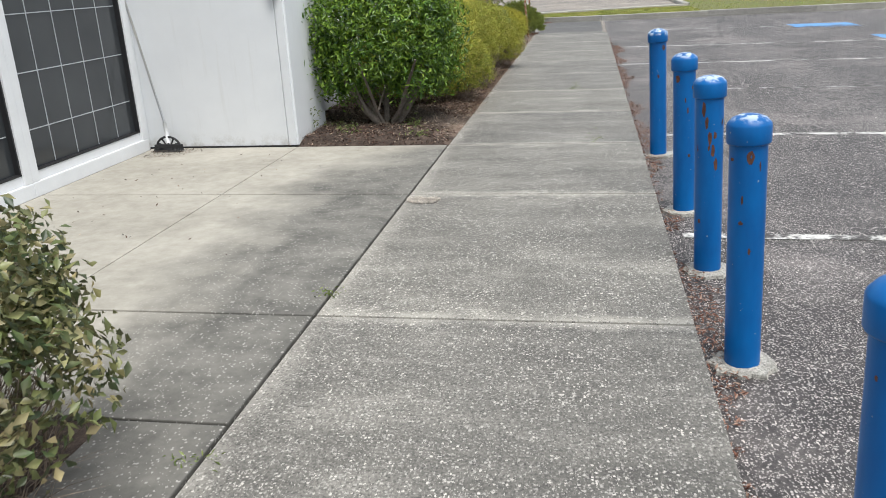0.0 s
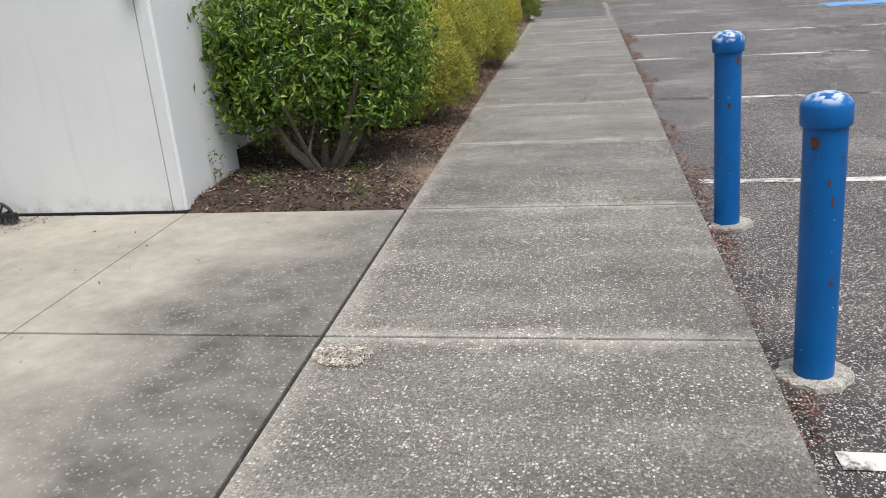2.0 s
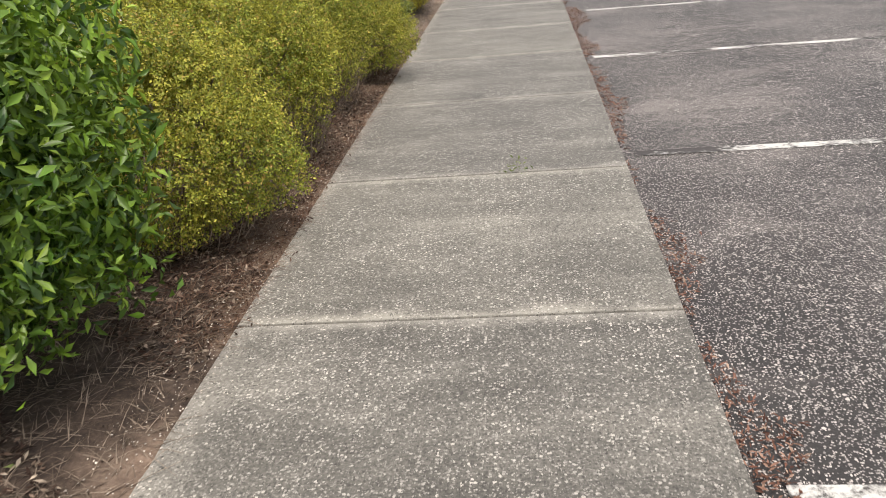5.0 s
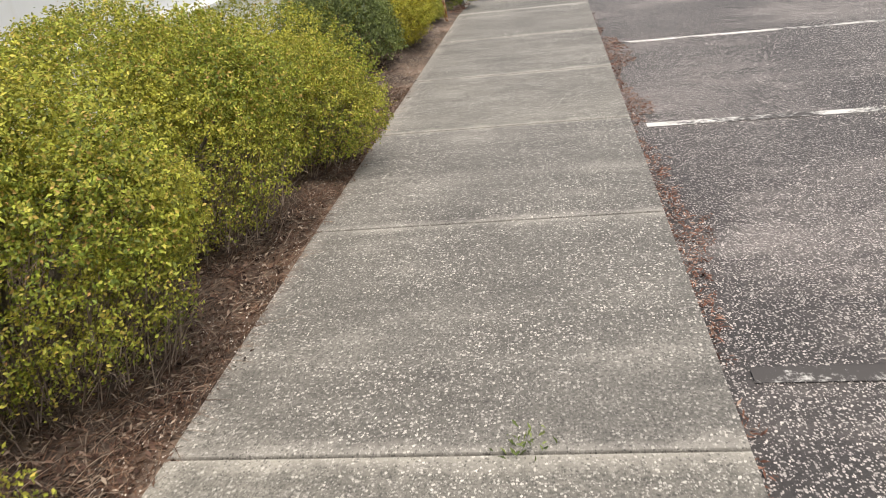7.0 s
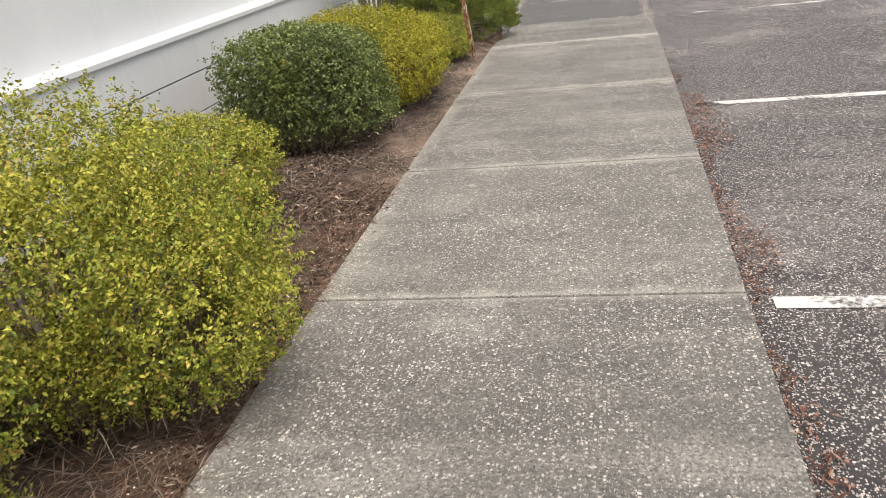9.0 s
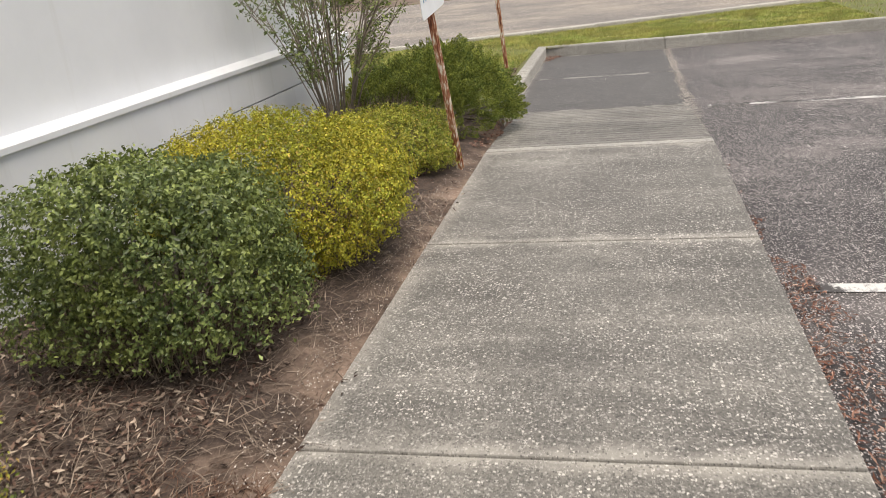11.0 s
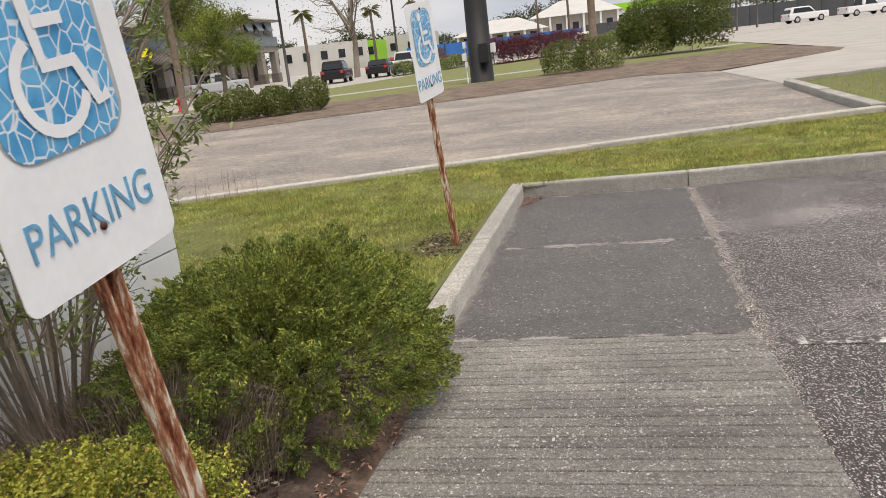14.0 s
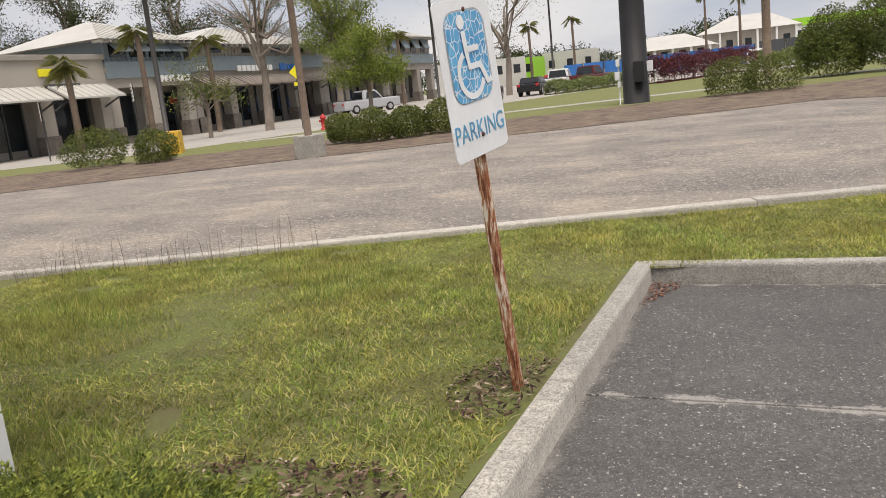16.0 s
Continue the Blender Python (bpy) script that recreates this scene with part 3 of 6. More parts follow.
east = polygon("lawn_corner", [(3.1, kerb_line(3.1) + 0.1), (45, kerb_line(45) + 0.1), (45, 55), (6.3, 39.4), (3.05, 38.1)], lambda x, y: 0.06 + 0.006 * (y - 30), M_TURF)
tagged(east, "green lawn corner beside the drive", "lawn", kind="structure")

road = polygon("road", [(-70, 4.6), (1.5, 31.1), (3.1, 31.6), (3.1, 38.1), (2.4, 46), (0, 47.5), (-70, 12.5)], lambda x, y: far_z(x, y) + 0.0, M_ROAD)
tagged(road, "sandy tan asphalt service road with tyre streaks", "road", kind="structure")
drive = polygon("drive", [(3.05, 38.1), (6.3, 39.4), (60, 63), (60, 150), (6.2, 90), (7.0, 68), (7.8, 52.5), (7.2, 50.8), (2.4, 45.6)], lambda x, y: far_z(x, y) + 0.008, M_DRIVE)
tagged(drive, "pale concrete drive", "drive", kind="structure")
M_VERGE = ground_material("mulch_verge", [(0.36, (0.055, 0.038, 0.03)), (0.48, (0.135, 0.096, 0.074)), (0.58, (0.19, 0.15, 0.1)), (0.68, (0.22, 0.21, 0.085))], 3)
M_FARTURF = ground_material("distant_turf", [(0.32, (0.14, 0.12, 0.06)), (0.5, (0.15, 0.17, 0.05)), (0.68, (0.22, 0.2, 0.09))], 5)
verge = polygon("verge", [(-70, 12.5), (0, 47.5), (2.4, 46), (7.2, 50.8), (7.8, 52.5), (7.0, 62), (-10, 52.6), (-24, 45.2), (-70, 22)], lambda x, y: far_z(x, y) + 0.012, M_VERGE)
tagged(verge, "brown mulch verge with thin grass", "verge", kind="structure")
far_lawn = polygon("far_lawn", [(-70, 22), (-24, 45.2), (-10, 52.6), (7.0, 62), (6.2, 90), (-14, 84), (-23, 58), (-27, 50), (-70, 30)], lambda x, y: far_z(x, y) + 0.016, M_FARTURF)
tagged(far_lawn, "yellowish roadside lawn", "lawn", kind="structure")
walkway = polygon("far_pavement", [(-25, 52.0), (-15, 56.4), (-4.5, 62.2), (6.6, 68.5), (6.5, 70), (-4.9, 63.6), (-15.4, 57.8), (-24.5, 53.6)], lambda x, y: far_z(x, y) + 0.024, M_DRIVE)
tagged(walkway, "pale concrete path along the lawn", "pavement", kind="structure")
mall_lot = polygon("shop_forecourt", [(-70, 30), (-27, 50), (-23, 58), (-14, 84), (-20, 160), (-70, 160)], lambda x, y: far_z(x, y) + 0.02, M_DRIVE)
tagged(mall_lot, "pale concrete forecourt before the shops", "forecourt", kind="structure")
car_lot = polygon("car_lot", [(-14, 84), (6.2, 90), (60, 150), (60, 260), (-40, 260), (-20, 160)], lambda x, y: far_z(x, y) + 0.02, M_DRIVE)
tagged(car_lot, "grey car park beyond the hedge", "car park", kind="structure")


# ---- paving ----
def slab(name, parent, x0, x1, y0, y1, top, mat, thick=0.15):
    """One cast slab with worn, rounded edges."""
    bm = boxed(x0 + 0.004, x1 - 0.004, y0 + 0.008, y1 - 0.008, -thick, 0.0)
    up = [e for e in bm.edges if all(v.co.z > -0.01 for v in e.verts)]
    bmesh.ops.bevel(bm, geom=up, offset=0.007, segments=2, affect="EDGES", profile=0.6)
    for v in bm.verts:
        v.co.z += top(v.co.x, v.co.y)
    return part(name, bm, mat, parent)


def walk_top(x, y):
    s = min(1, max(0, (y - 20.8) / 2.1))
    return -0.1 * s


pavement = thing("pavement", "weathered grey exposed-aggregate concrete slabs", "pavement", kind="structure")
joints = [-5.9, -4.0, -2.1, -0.2, 1.65, 3.61, 5.876, 7.686, 9.466, 11.207, 13.057, 14.85, 16.6, 18.62, 20.8]
for a, b in zip(joints, joints[1:]):
    slab("slab", pavement, -1.8, 0.0, a, b, walk_top, M_WALK)

# The ramp: a smooth head strip, then tooled grooves across the slope.
ramp_thing = thing("pavement_ramp", "grooved concrete ramp down to the landing", "ramp", kind="structure")
slab("head_strip", ramp_thing, -1.8, 0.0, 20.8, 20.95, walk_top, M_KERB)
grooves = [20.95 + k * (22.9 - 20.95) / 19 for k in range(20)]
for a, b in zip(grooves, grooves[1:]):
    bm = boxed(-1.8, -0.01 - 0.04 * (a - 20.9) / 2, a + 0.004, b - 0.004, -0.09, 0.0)
    up = [e for e in bm.edges if all(v.co.z > -0.01 for v in e.verts)]
    bmesh.ops.bevel(bm, geom=up, offset=0.004, segments=1, affect="EDGES")
    for v in bm.verts:
        v.co.z += walk_top(v.co.x, v.co.y)
    part("tread", bm, M_TREAD, ramp_thing)

landing = thing("landing", "dark smooth concrete landing inside the kerb", "landing", kind="structure")
for a, b in ((22.9, 25.11), (25.11, 27.42)):
    slab("slab", landing, -1.86, -0.06, a, b, lambda x, y: -0.1, M_LAND)

pad = thing("entrance_pad", "buff concrete entrance pad with grey grime", "pavement", kind="structure")
for x0, x1, a, b in ((-2.3, -1.81, -1.0, 1.3), (-2.3, -1.81, 1.3, 2.6), (-3.32, -1.81, 2.6, 3.61), (-4.9, -3.32, 3.61, 5.876), (-3.32, -1.81, 3.61, 5.876), (-4.9, -3.32, 5.876, 7.686), (-3.32, -1.81, 5.876, 7.686)):
    slab("slab", pad, x0, x1, a, b, lambda x, y: 0.0, M_PAD)


def kerb(name, points, width, height, base, label, gaps=3.0, mat=None):
    """A kerb run as separate lengths with rounded tops."""
    e = thing(name, label, "kerb", kind="structure")
    for (xa, ya), (xb, yb) in zip(points, points[1:]):
        d = Vector((xb - xa, yb - ya, 0))
        n = max(1, round(d.length / gaps))
        turn = math.degrees(math.atan2(d.y, d.x))
        for k in range(n):
            bm = boxed(0.003, d.length / n - 0.003, -width / 2, width / 2, -0.18, height)
            up = [q for q in bm.edges if all(v.co.z > 0 for v in q.verts)]
            bmesh.ops.bevel(bm, geom=up, offset=min(0.025, height * 0.4), segments=3, affect="EDGES", profile=0.5)
            x, y = xa + d.x * k / n, ya + d.y * k / n
            o = part("kerbstone", bm, mat or M_KERB, e)
            o.matrix_basis = pose(x, y, base(x, y), 0, 0, turn)
    return e


kerb("kerb_landing", [(-1.93, 22.35), (-1.93, 27.46)], 0.15, 0.16, lambda x, y: -0.1, "pale concrete kerb beside the lawn", 2.6)
kerb("kerb_parking", [(-2.005, 27.5), (-0.05, 27.54), (10, 28.75), (45, 33.0)], 0.15, 0.16, lambda x, y: -0.1 if y < 27.7 else -0.09, "concrete kerb at the end of the parking lot", 3.0)
kerb("kerb_road", [(-20, 23.15), (1.5, 31.1), (3.1, 31.62)], 0.2, 0.1, lambda x, y: far_z(x, y) + 0.02 if y > 28 else 0.0, "low pale concrete road edging", 3.0, M_EDGING)
kerb("kerb_corner", [(3.05, 31.65), (3.02, 38.1), (6.3, 39.4), (45, 54.6)], 0.22, 0.13, lambda x, y: far_z(x, y) + 0.02, "pale concrete kerb round the lawn corner", 3.0)

# Painted stall lines.
for k, (y, length) in enumerate(((1.95, 5.2), (5.23, 5.2), (8.53, 5.2), (11.74, 5.2), (14.95, 5.4), (18.18, 5.4), (22.76, 5.2))):
    x0 = 0.12
    bm = bmesh.new()
    n = 14
    row = [(x0 + length * i / n) for i in range(n + 1)]
    lo = [bm.verts.new((x, y - 0.05 - 0.01 * x, lot_z(x, y) + 0.004)) for x in row]
    hi = [bm.verts.new((x, y + 0.05 - 0.01 * x, lot_z(x, y) + 0.004)) for x in row]
    for i in range(n):
        bm.faces.new((lo[i], lo[i + 1], hi[i + 1], hi[i]))
    tagged(part("stall_line", bm, M_LINE), "worn white painted parking stall line on asphalt", "road marking", "parking stall lines")


m, nt, b = material("worn_blue_paint")
n = mix(nt, 0.6, noise_of(nt, place(nt), 20, 5, 0.75), noise_of(nt, place(nt), 2.0, 4, 0.6))
nt.links.new(ramp(nt, n, [(0.42, (0.08, 0.073, 0.07)), (0.5, (0.12, 0.3, 0.58))]), b.inputs["Base Color"])
b.inputs["Roughness"].default_value = 0.8
M_BLUEMARK = m
for x, y in ((5.4, 22.6), (6.3, 18.8)):
    bm = bmesh.new()
    q = [bm.verts.new((x + dx, y + dy, lot_z(x + dx, y + dy) + 0.005)) for dx, dy in ((-0.75, -0.6), (0.75, -0.6), (0.75, 0.6), (-0.75, 0.6))]
    bm.faces.new(q)
    tagged(part("stall_marking", bm, M_BLUEMARK), "worn blue painted accessible-stall square on asphalt", "road marking", "blue stall markings")


# ---- the white building ----
def wall(name, x0, x1, y0, y1, z0, z1, label="white painted stucco wall", mat=None):
    return tagged(part(name, boxed(x0, x1, y0, y1, z0, z1), mat or M_WALL), label, "wall", kind="structure")


wall("wall_east", -3.98, -3.74, 8.64, 22.75, 0.84, 4.6)
wall("wall_north", -16, -3.74, 22.75, 23.0, 0.84, 4.6)
wall("wall_recess", -5.25, -3.425, 7.7, 7.94, 0.012, 4.6)
bm = bmesh.new()
box(bm, -3.98, -3.32, 7.7, 8.64, 0.012, 4.6)
pier_edges = [e for e in bm.edges if all(abs(v.co.x + 3.32) < 0.01 for v in e.verts) and abs(e.verts[0].co.z - e.verts[1].co.z) > 1]
bmesh.ops.bevel(bm, geom=pier_edges, offset=0.02, segments=3, affect="EDGES")
for v in bm.verts:
    if v.co.x < -3.9 and v.co.y < 7.71:
        v.co.x = -3.416
tagged(part("wall_pier", bm, M_WALL), "white stucco pier at the entrance corner", "wall", kind="structure")
wall("wall_pier_back", -3.99, -3.42, 7.72, 8.0, 0.012, 4.6)
# The stepped plinth: courses with drip grooves between them.
for z0, z1, proud in ((-0.15, 0.262, 0.0), (0.274, 0.555, 0.0), (0.567, 0.84, 0.0)):
    wall("plinth", -3.95, -3.62 + proud, 8.64, 23.06, z0, z1, "white stucco plinth course")
    wall("plinth", -16, -3.95, 22.8, 23.06, z0, z1, "white stucco plinth course")
bm = bmesh.new()
ledge = [bm.verts.new((x, 8.64, z)) for x, z in ((-3.96, 0.84), (-3.6, 0.84), (-3.6, 0.872), (-3.742, 0.9), (-3.96, 0.9))]
box_face = bm.faces.new(ledge)
ext = bmesh.ops.extrude_face_region(bm, geom=[box_face])
bmesh.ops.translate(bm, verts=[v for v in ext["geom"] if isinstance(v, bmesh.types.BMVert)], vec=(0, 14.44, 0))
bmesh.ops.recalc_face_normals(bm, faces=bm.faces)
tagged(part("trim_ledge", bm, M_WALL), "white sloping plinth ledge", "trim", kind="structure")
wall("wall_back", -16.2, -16, 0, 23, 0, 4.6)
wall("wall_store_header", -5.12, -4.92, -1.0, 7.7, 2.5, 4.6)
wall("wall_store_south", -5.12, -4.92, -1.0, 2.6, 0.0, 2.5)
wall("wall_store_jamb", -5.12, -4.92, 7.6, 7.7, 0.0, 2.5)
wall("wall_south", -16, -4.92, -1.2, -1.0, 0, 4.6)
tagged(part("ceiling", boxed(-16, -5.2, -1.0, 22.75, 2.9, 3.05), M_WALL), "plain white ceiling", "ceiling", kind="structure")
tagged(part("roof", boxed(-16.2, -3.3, 7.7, 23.05, 4.6, 4.8), M_WALL), "flat white roof edge", "roof", kind="structure")
tagged(part("roof_store", boxed(-16.2, -4.82, -1.2, 7.7, 4.6, 4.8), M_WALL), "flat white roof edge", "roof", kind="structure")
tagged(part("floor", boxed(-16, -5.2, -1.0, 22.75, -0.1, 0.0), simple("dark_carpet", (0.1, 0.1, 0.105), 0.9)), "dark carpeted shop floor", "floor", kind="structure")
tagged(part("trim_sealant", boxed(-4.92, -3.32, 7.688, 7.72, 0.0, 0.014), M_BLACK), "black sealant line at the wall foot", "trim", kind="structure")

m, nt, b = material("tinted_glass")
nt.links.new(ramp(nt, noise_of(nt, place(nt), 0.9, 4), [(0.3, (0.03, 0.033, 0.036)), (0.7, (0.055, 0.06, 0.064))]), b.inputs["Base Color"])
b.inputs["Roughness"].default_value = 0.12
b.inputs["IOR"].default_value = 1.45
M_GLASS = m
M_GRID = simple("pale_grey_grid_line", (0.42, 0.44, 0.46), 0.6, vary=0.1)


def storefront(y0, y1, glass_low=0.2):
    """A glazed bay: white frame, deep bottom rail, pane with a printed grid of pale lines."""
    e = thing("window_1", "tinted shop window with a pale grid in a white frame", "window", kind="structure")
    part("window_sill", boxed(-4.98, -4.875, y0, y1, 0.0, 0.12, 0.008), M_FRAME, e)
    part("window_rail", boxed(-4.97, -4.905, y0 + 0.06, y1 - 0.06, 0.12, glass_low, 0.006), M_FRAME, e)
    part("window_head", boxed(-4.98, -4.89, y0, y1, 2.42, 2.5, 0.006), M_FRAME, e)
    part("window_jamb", boxed(-4.99, -4.88, y0, y0 + 0.09, 0.12, 2.42, 0.006), M_FRAME, e)
    part("window_jamb", boxed(-4.99, -4.88, y1 - 0.09, y1, 0.12, 2.42, 0.006), M_FRAME, e)
    pane = part("pane", boxed(-4.955, -4.945, y0 + 0.09, y1 - 0.09, glass_low, 2.42), M_GLASS, e)
    pane.visible_shadow = False
    part("gasket", boxed(-4.95, -4.898, y1 - 0.105, y1 - 0.09, glass_low, 2.42), M_BLACK, e)
    part("gasket", boxed(-4.95, -4.898, y0 + 0.09, y1 - 0.09, glass_low, glass_low + 0.012), M_BLACK, e)
    n = round((y1 - y0 - 0.18) / 0.335)
    for k in range(1, n):
        y = y0 + 0.09 + (y1 - y0 - 0.18) * k / n
        part("muntin", boxed(-4.944, -4.94, y - 0.004, y + 0.004, glass_low + 0.02, 2.4), M_GRID, e)
    for k in range(5):
        z = 0.52 + 0.45 * k
        part("muntin", boxed(-4.944, -4.939, y0 + 0.12, y1 - 0.12, z - 0.004, z + 0.004), M_GRID, e)
    return e


storefront(5.79, 7.6)
storefront(4.1, 5.79)
storefront(2.6, 4.1)


# ---- planting beds ----
def bed_z(x, y):
    edge = min(1.0, (y - 7.62) / 0.25, (22.75 - y) / 0.2)
    lift = 0.055 * min(1, max(-0.8, (-1.86 - x + 0.09 * mound(1.0, y, 1.1) + 0.05 * mound(4.0, y, 4.0)) / 0.3)) * edge + 0.016 * mound(x, y, 2.5)
    join = min(1.0, max(0.0, (y - 7.69) / 0.1))
    ramp_drop = walk_top(x, y) - 0.03 * min(1, max(0, y - 20.6)) if x > -1.95 else 0
    return lift * join - 0.006 * (1 - join) + ramp_drop


bed = tagged(sheet("planting_bed", -3.72, -1.56, 7.682, 22.6, bed_z, 0.1, M_SOIL), "sandy brown planting bed with bark mulch", "planting bed", kind="structure")
bed2 = tagged(sheet("planting_bed_entrance", -4.92, -2.3, -1.0, 3.61, lambda x, y: -0.02 + 0.015 * mound(x, y, 2.5), 0.2, M_SOIL), "brown planting bed by the entrance", "planting bed", kind="structure")


def chips(name, n, x0, x1, y0, y1, z, size, mat, seed, label, category, thick=None, slim=0.35):
    rng = np.random.default_rng(seed)
    x, y = rng.uniform(x0, x1, n), rng.uniform(y0, y1, n)
    if thick:
        ok = np.array([thick(a, b) for a, b in zip(x, y)])
        x, y = x[ok], y[ok]
    p = np.stack([x, y, np.array([z(a, b) for a, b in zip(x, y)]) + rng.uniform(0.004, 0.02, len(x))], 1)
    up = np.tile([0.0, 0.0, 1.0], (len(x), 1))
    ob = part(name, leaves(name, p, up, size, rng, slim, 0.35, 0.08), mat)
    return tagged(ob, label, category, kind="stuff")


chips("bark_mulch", 42000, -3.6, -1.83, 7.69, 22.4, bed_z, 0.036, M_MULCH, 3, "scattered dark bark mulch and dry leaves", "mulch", lambda x, y: mound(x, y, 1.1) > -0.12 - 0.35 * (x < -2.6) and (y < 16.2 or x < -2.1 + 0.15 * mound(x, y, 3.0)))
chips("leaf_litter", 17000, 0.0, 0.3, -1, 20.5, lot_z, 0.033, M_LITTER, 5, "rust-coloured leaf litter along the pavement edge", "leaf litter", lambda x, y: mound(y, 1.0, 1.3) > -0.55 + 4.4 * x + 0.5 * mound(x, y, 9), 0.24)
chips("dry_leaves", 900, -2.1, -1.72, 8.1, 20.6, lambda x, y: max(bed_z(x, y), 0.0), 0.035, M_MULCH, 6, "dry brown leaves spilled on the pavement edge", "leaf litter", lambda x, y: mound(y, 7.0, 0.9) > 0.05, 0.3)
chips("pad_leaves", 60, -4.8, -2.6, 4.2, 7.65, lambda x, y: 0.0, 0.03, M_MULCH, 8, "few dry leaves on the entrance pad", "leaf litter")
M_SAND = leaf_material("pale_sand_grains", [(0, (0.42, 0.37, 0.32)), (1, (0.74, 0.68, 0.6))], (0.62, 0.56, 0.49), 0.95, 3, 0.1, 0)
chips("sand_drift", 26000, -0.14, 0.16, 20.9, 27.4, lambda x, y: max(lot_z(x, y), -0.1 if x < -0.05 else -9), 0.007, M_SAND, 16, "pale sand drifted along the landing edge", "sand", lambda x, y: abs(x + 0.03) < 0.045 + 0.03 * mound(3, y, 2.0) + 0.07 * mound(x, y, 17.0), 0.8)
chips("bed_sand", 6000, -1.98, -1.6, 8.0, 20.7, lambda x, y: max(bed_z(x, y), 0.0), 0.008, M_SAND, 17, "sandy soil spilled over the pavement edge", "sand", lambda x, y: x < -1.76 + 0.14 * mound(2, y, 0.9), 0.8)
chips("worn_spot", 9000, -1.82, -1.4, 5.45, 5.9, lambda x, y: -0.003, 0.009, M_SAND, 19, "pale scraped spot on the concrete", "stain", lambda x, y: ((x + 1.65) / 0.15) ** 2 + ((y - 5.68) / 0.1) ** 2 < 0.7 + 1.3 * mound(x, y, 9), 0.9)
chips("corner_litter", 420, -4.78, -4.25, 7.2, 7.67, lambda x, y: 0.0, 0.02, M_MULCH, 9, "brown debris swept into the entrance corner", "debris", lambda x, y: x + 4.82 < (y - 6.9))
chips("ramp_litter", 800, -1.98, -1.7, 20.9, 22.6, lambda x, y: walk_top(x, y) + 0.02, 0.03, M_LITTER, 12, "reddish leaf litter beside the ramp", "leaf litter", lambda x, y: x < -1.78 + 0.1 * mound(y, 2, 3))
chips("landing_litter", 260, -1.85, -1.62, 26.8, 27.42, lambda x, y: -0.1, 0.04, M_LITTER, 13, "dry leaves gathered in the kerb corner", "leaf litter", lambda x, y: x + 1.85 < (y - 26.72) * 0.4)
rng = np.random.default_rng(21)
n = 24000
root = np.stack([rng.uniform(-3.3, -1.8, n), rng.uniform(8.3, 19.5, n), np.zeros(n)], 1)
root[:, 2] = [bed_z(a, b) for a, b in root[:, :2]]
flat = np.stack([rng.normal(0, 0.09, n), rng.normal(0, 0.09, n), np.zeros(n)], 1)
tagged(part("dry_straw", blades("dry_straw", root, flat, rng.uniform(0.006, 0.04, n), np.full(n, 0.0024), rng), M_DEAD), "grey dry twigs and straw under the hedge", "straw", kind="stuff")


M_STRAW = leaf_material("brown_pine_straw", [(0, (0.05, 0.026, 0.018)), (0.6, (0.15, 0.082, 0.055)), (1, (0.34, 0.24, 0.17))], (0.2, 0.12, 0.08), 0.9, 5, 0.2, 0)
rng = np.random.default_rng(22)
n = 15000
root = np.stack([-1.8 - np.abs(rng.normal(0, 0.26, n)), rng.uniform(9.3, 16.4, n), np.zeros(n)], 1)
root[:, 2] = [max(bed_z(a, b), -0.002) for a, b in root[:, :2]]
flat = np.stack([rng.normal(0, 0.07, n), rng.normal(0, 0.07, n), np.zeros(n)], 1)
tagged(part("pine_straw", blades("pine_straw", root, flat, rng.uniform(0.004, 0.022, n), np.full(n, 0.0024), rng), M_STRAW), "brown pine straw along the hedge foot", "straw", kind="stuff")


# ---- shrubs ----
hedge = "clipped hedge bushes"
# the big glossy shrub, with bare forked trunks
e = bush("large glossy green shrub with bare forked trunks", (-2.72, 8.98, 0.9), (0.92, 0.82, 0.82), 44000, 0.062, M_PRIVET, 31, 2.1, -0.78, 0.5, 0.36, 0.8, 0.22, 13, stems=0, twig=False, clump=0.06, per=8, lobes=[(0, 0.05, 0, 0.88), (0.42, -0.3, 0.05, 0.5), (-0.35, -0.3, 0.3, 0.55), (0.25, 0.3, 0.35, 0.55), (-0.45, 0.1, -0.2, 0.5), (0.5, 0.05, -0.35, 0.42), (-0.1, -0.45, -0.2, 0.45), (0.45, -0.4, -0.4, 0.36), (-0.6, -0.4, -0.4, 0.4), (0.1, -0.2, 0.5, 0.5), (0.62, -0.25, 0.35, 0.3), (-0.65, -0.3, 0.1, 0.35)])
rs = random.Random(4)
for k in range(7):
    a = k * 0.9 + rs.uniform(-0.2, 0.2)
    bm = bmesh.new()
    foot = Vector((-2.62 + 0.1 * math.cos(a), 8.6 + 0.08 * math.sin(a), 0.0))
    mid = foot + Vector((0.12 * math.cos(a), 0.1 * math.sin(a), 0.2))
    end = foot + Vector((0.45 * math.cos(a), 0.4 * math.sin(a), 0.75))
    r = (0.055, 0.04, 0.035, 0.026, 0.045, 0.022, 0.03)[k]
    tube(bm, [foot, foot + Vector((0, 0, 0.08)), mid, end], [r * 1.25, r, r * 0.8, r * 0.4], 9)
    tube(bm, [mid, mid + Vector((0.2 * math.cos(a + 1), 0.2 * math.sin(a + 1), 0.3))], [r * 0.55, r * 0.25], 7)
    part("trunk", bm, M_BARK, e)
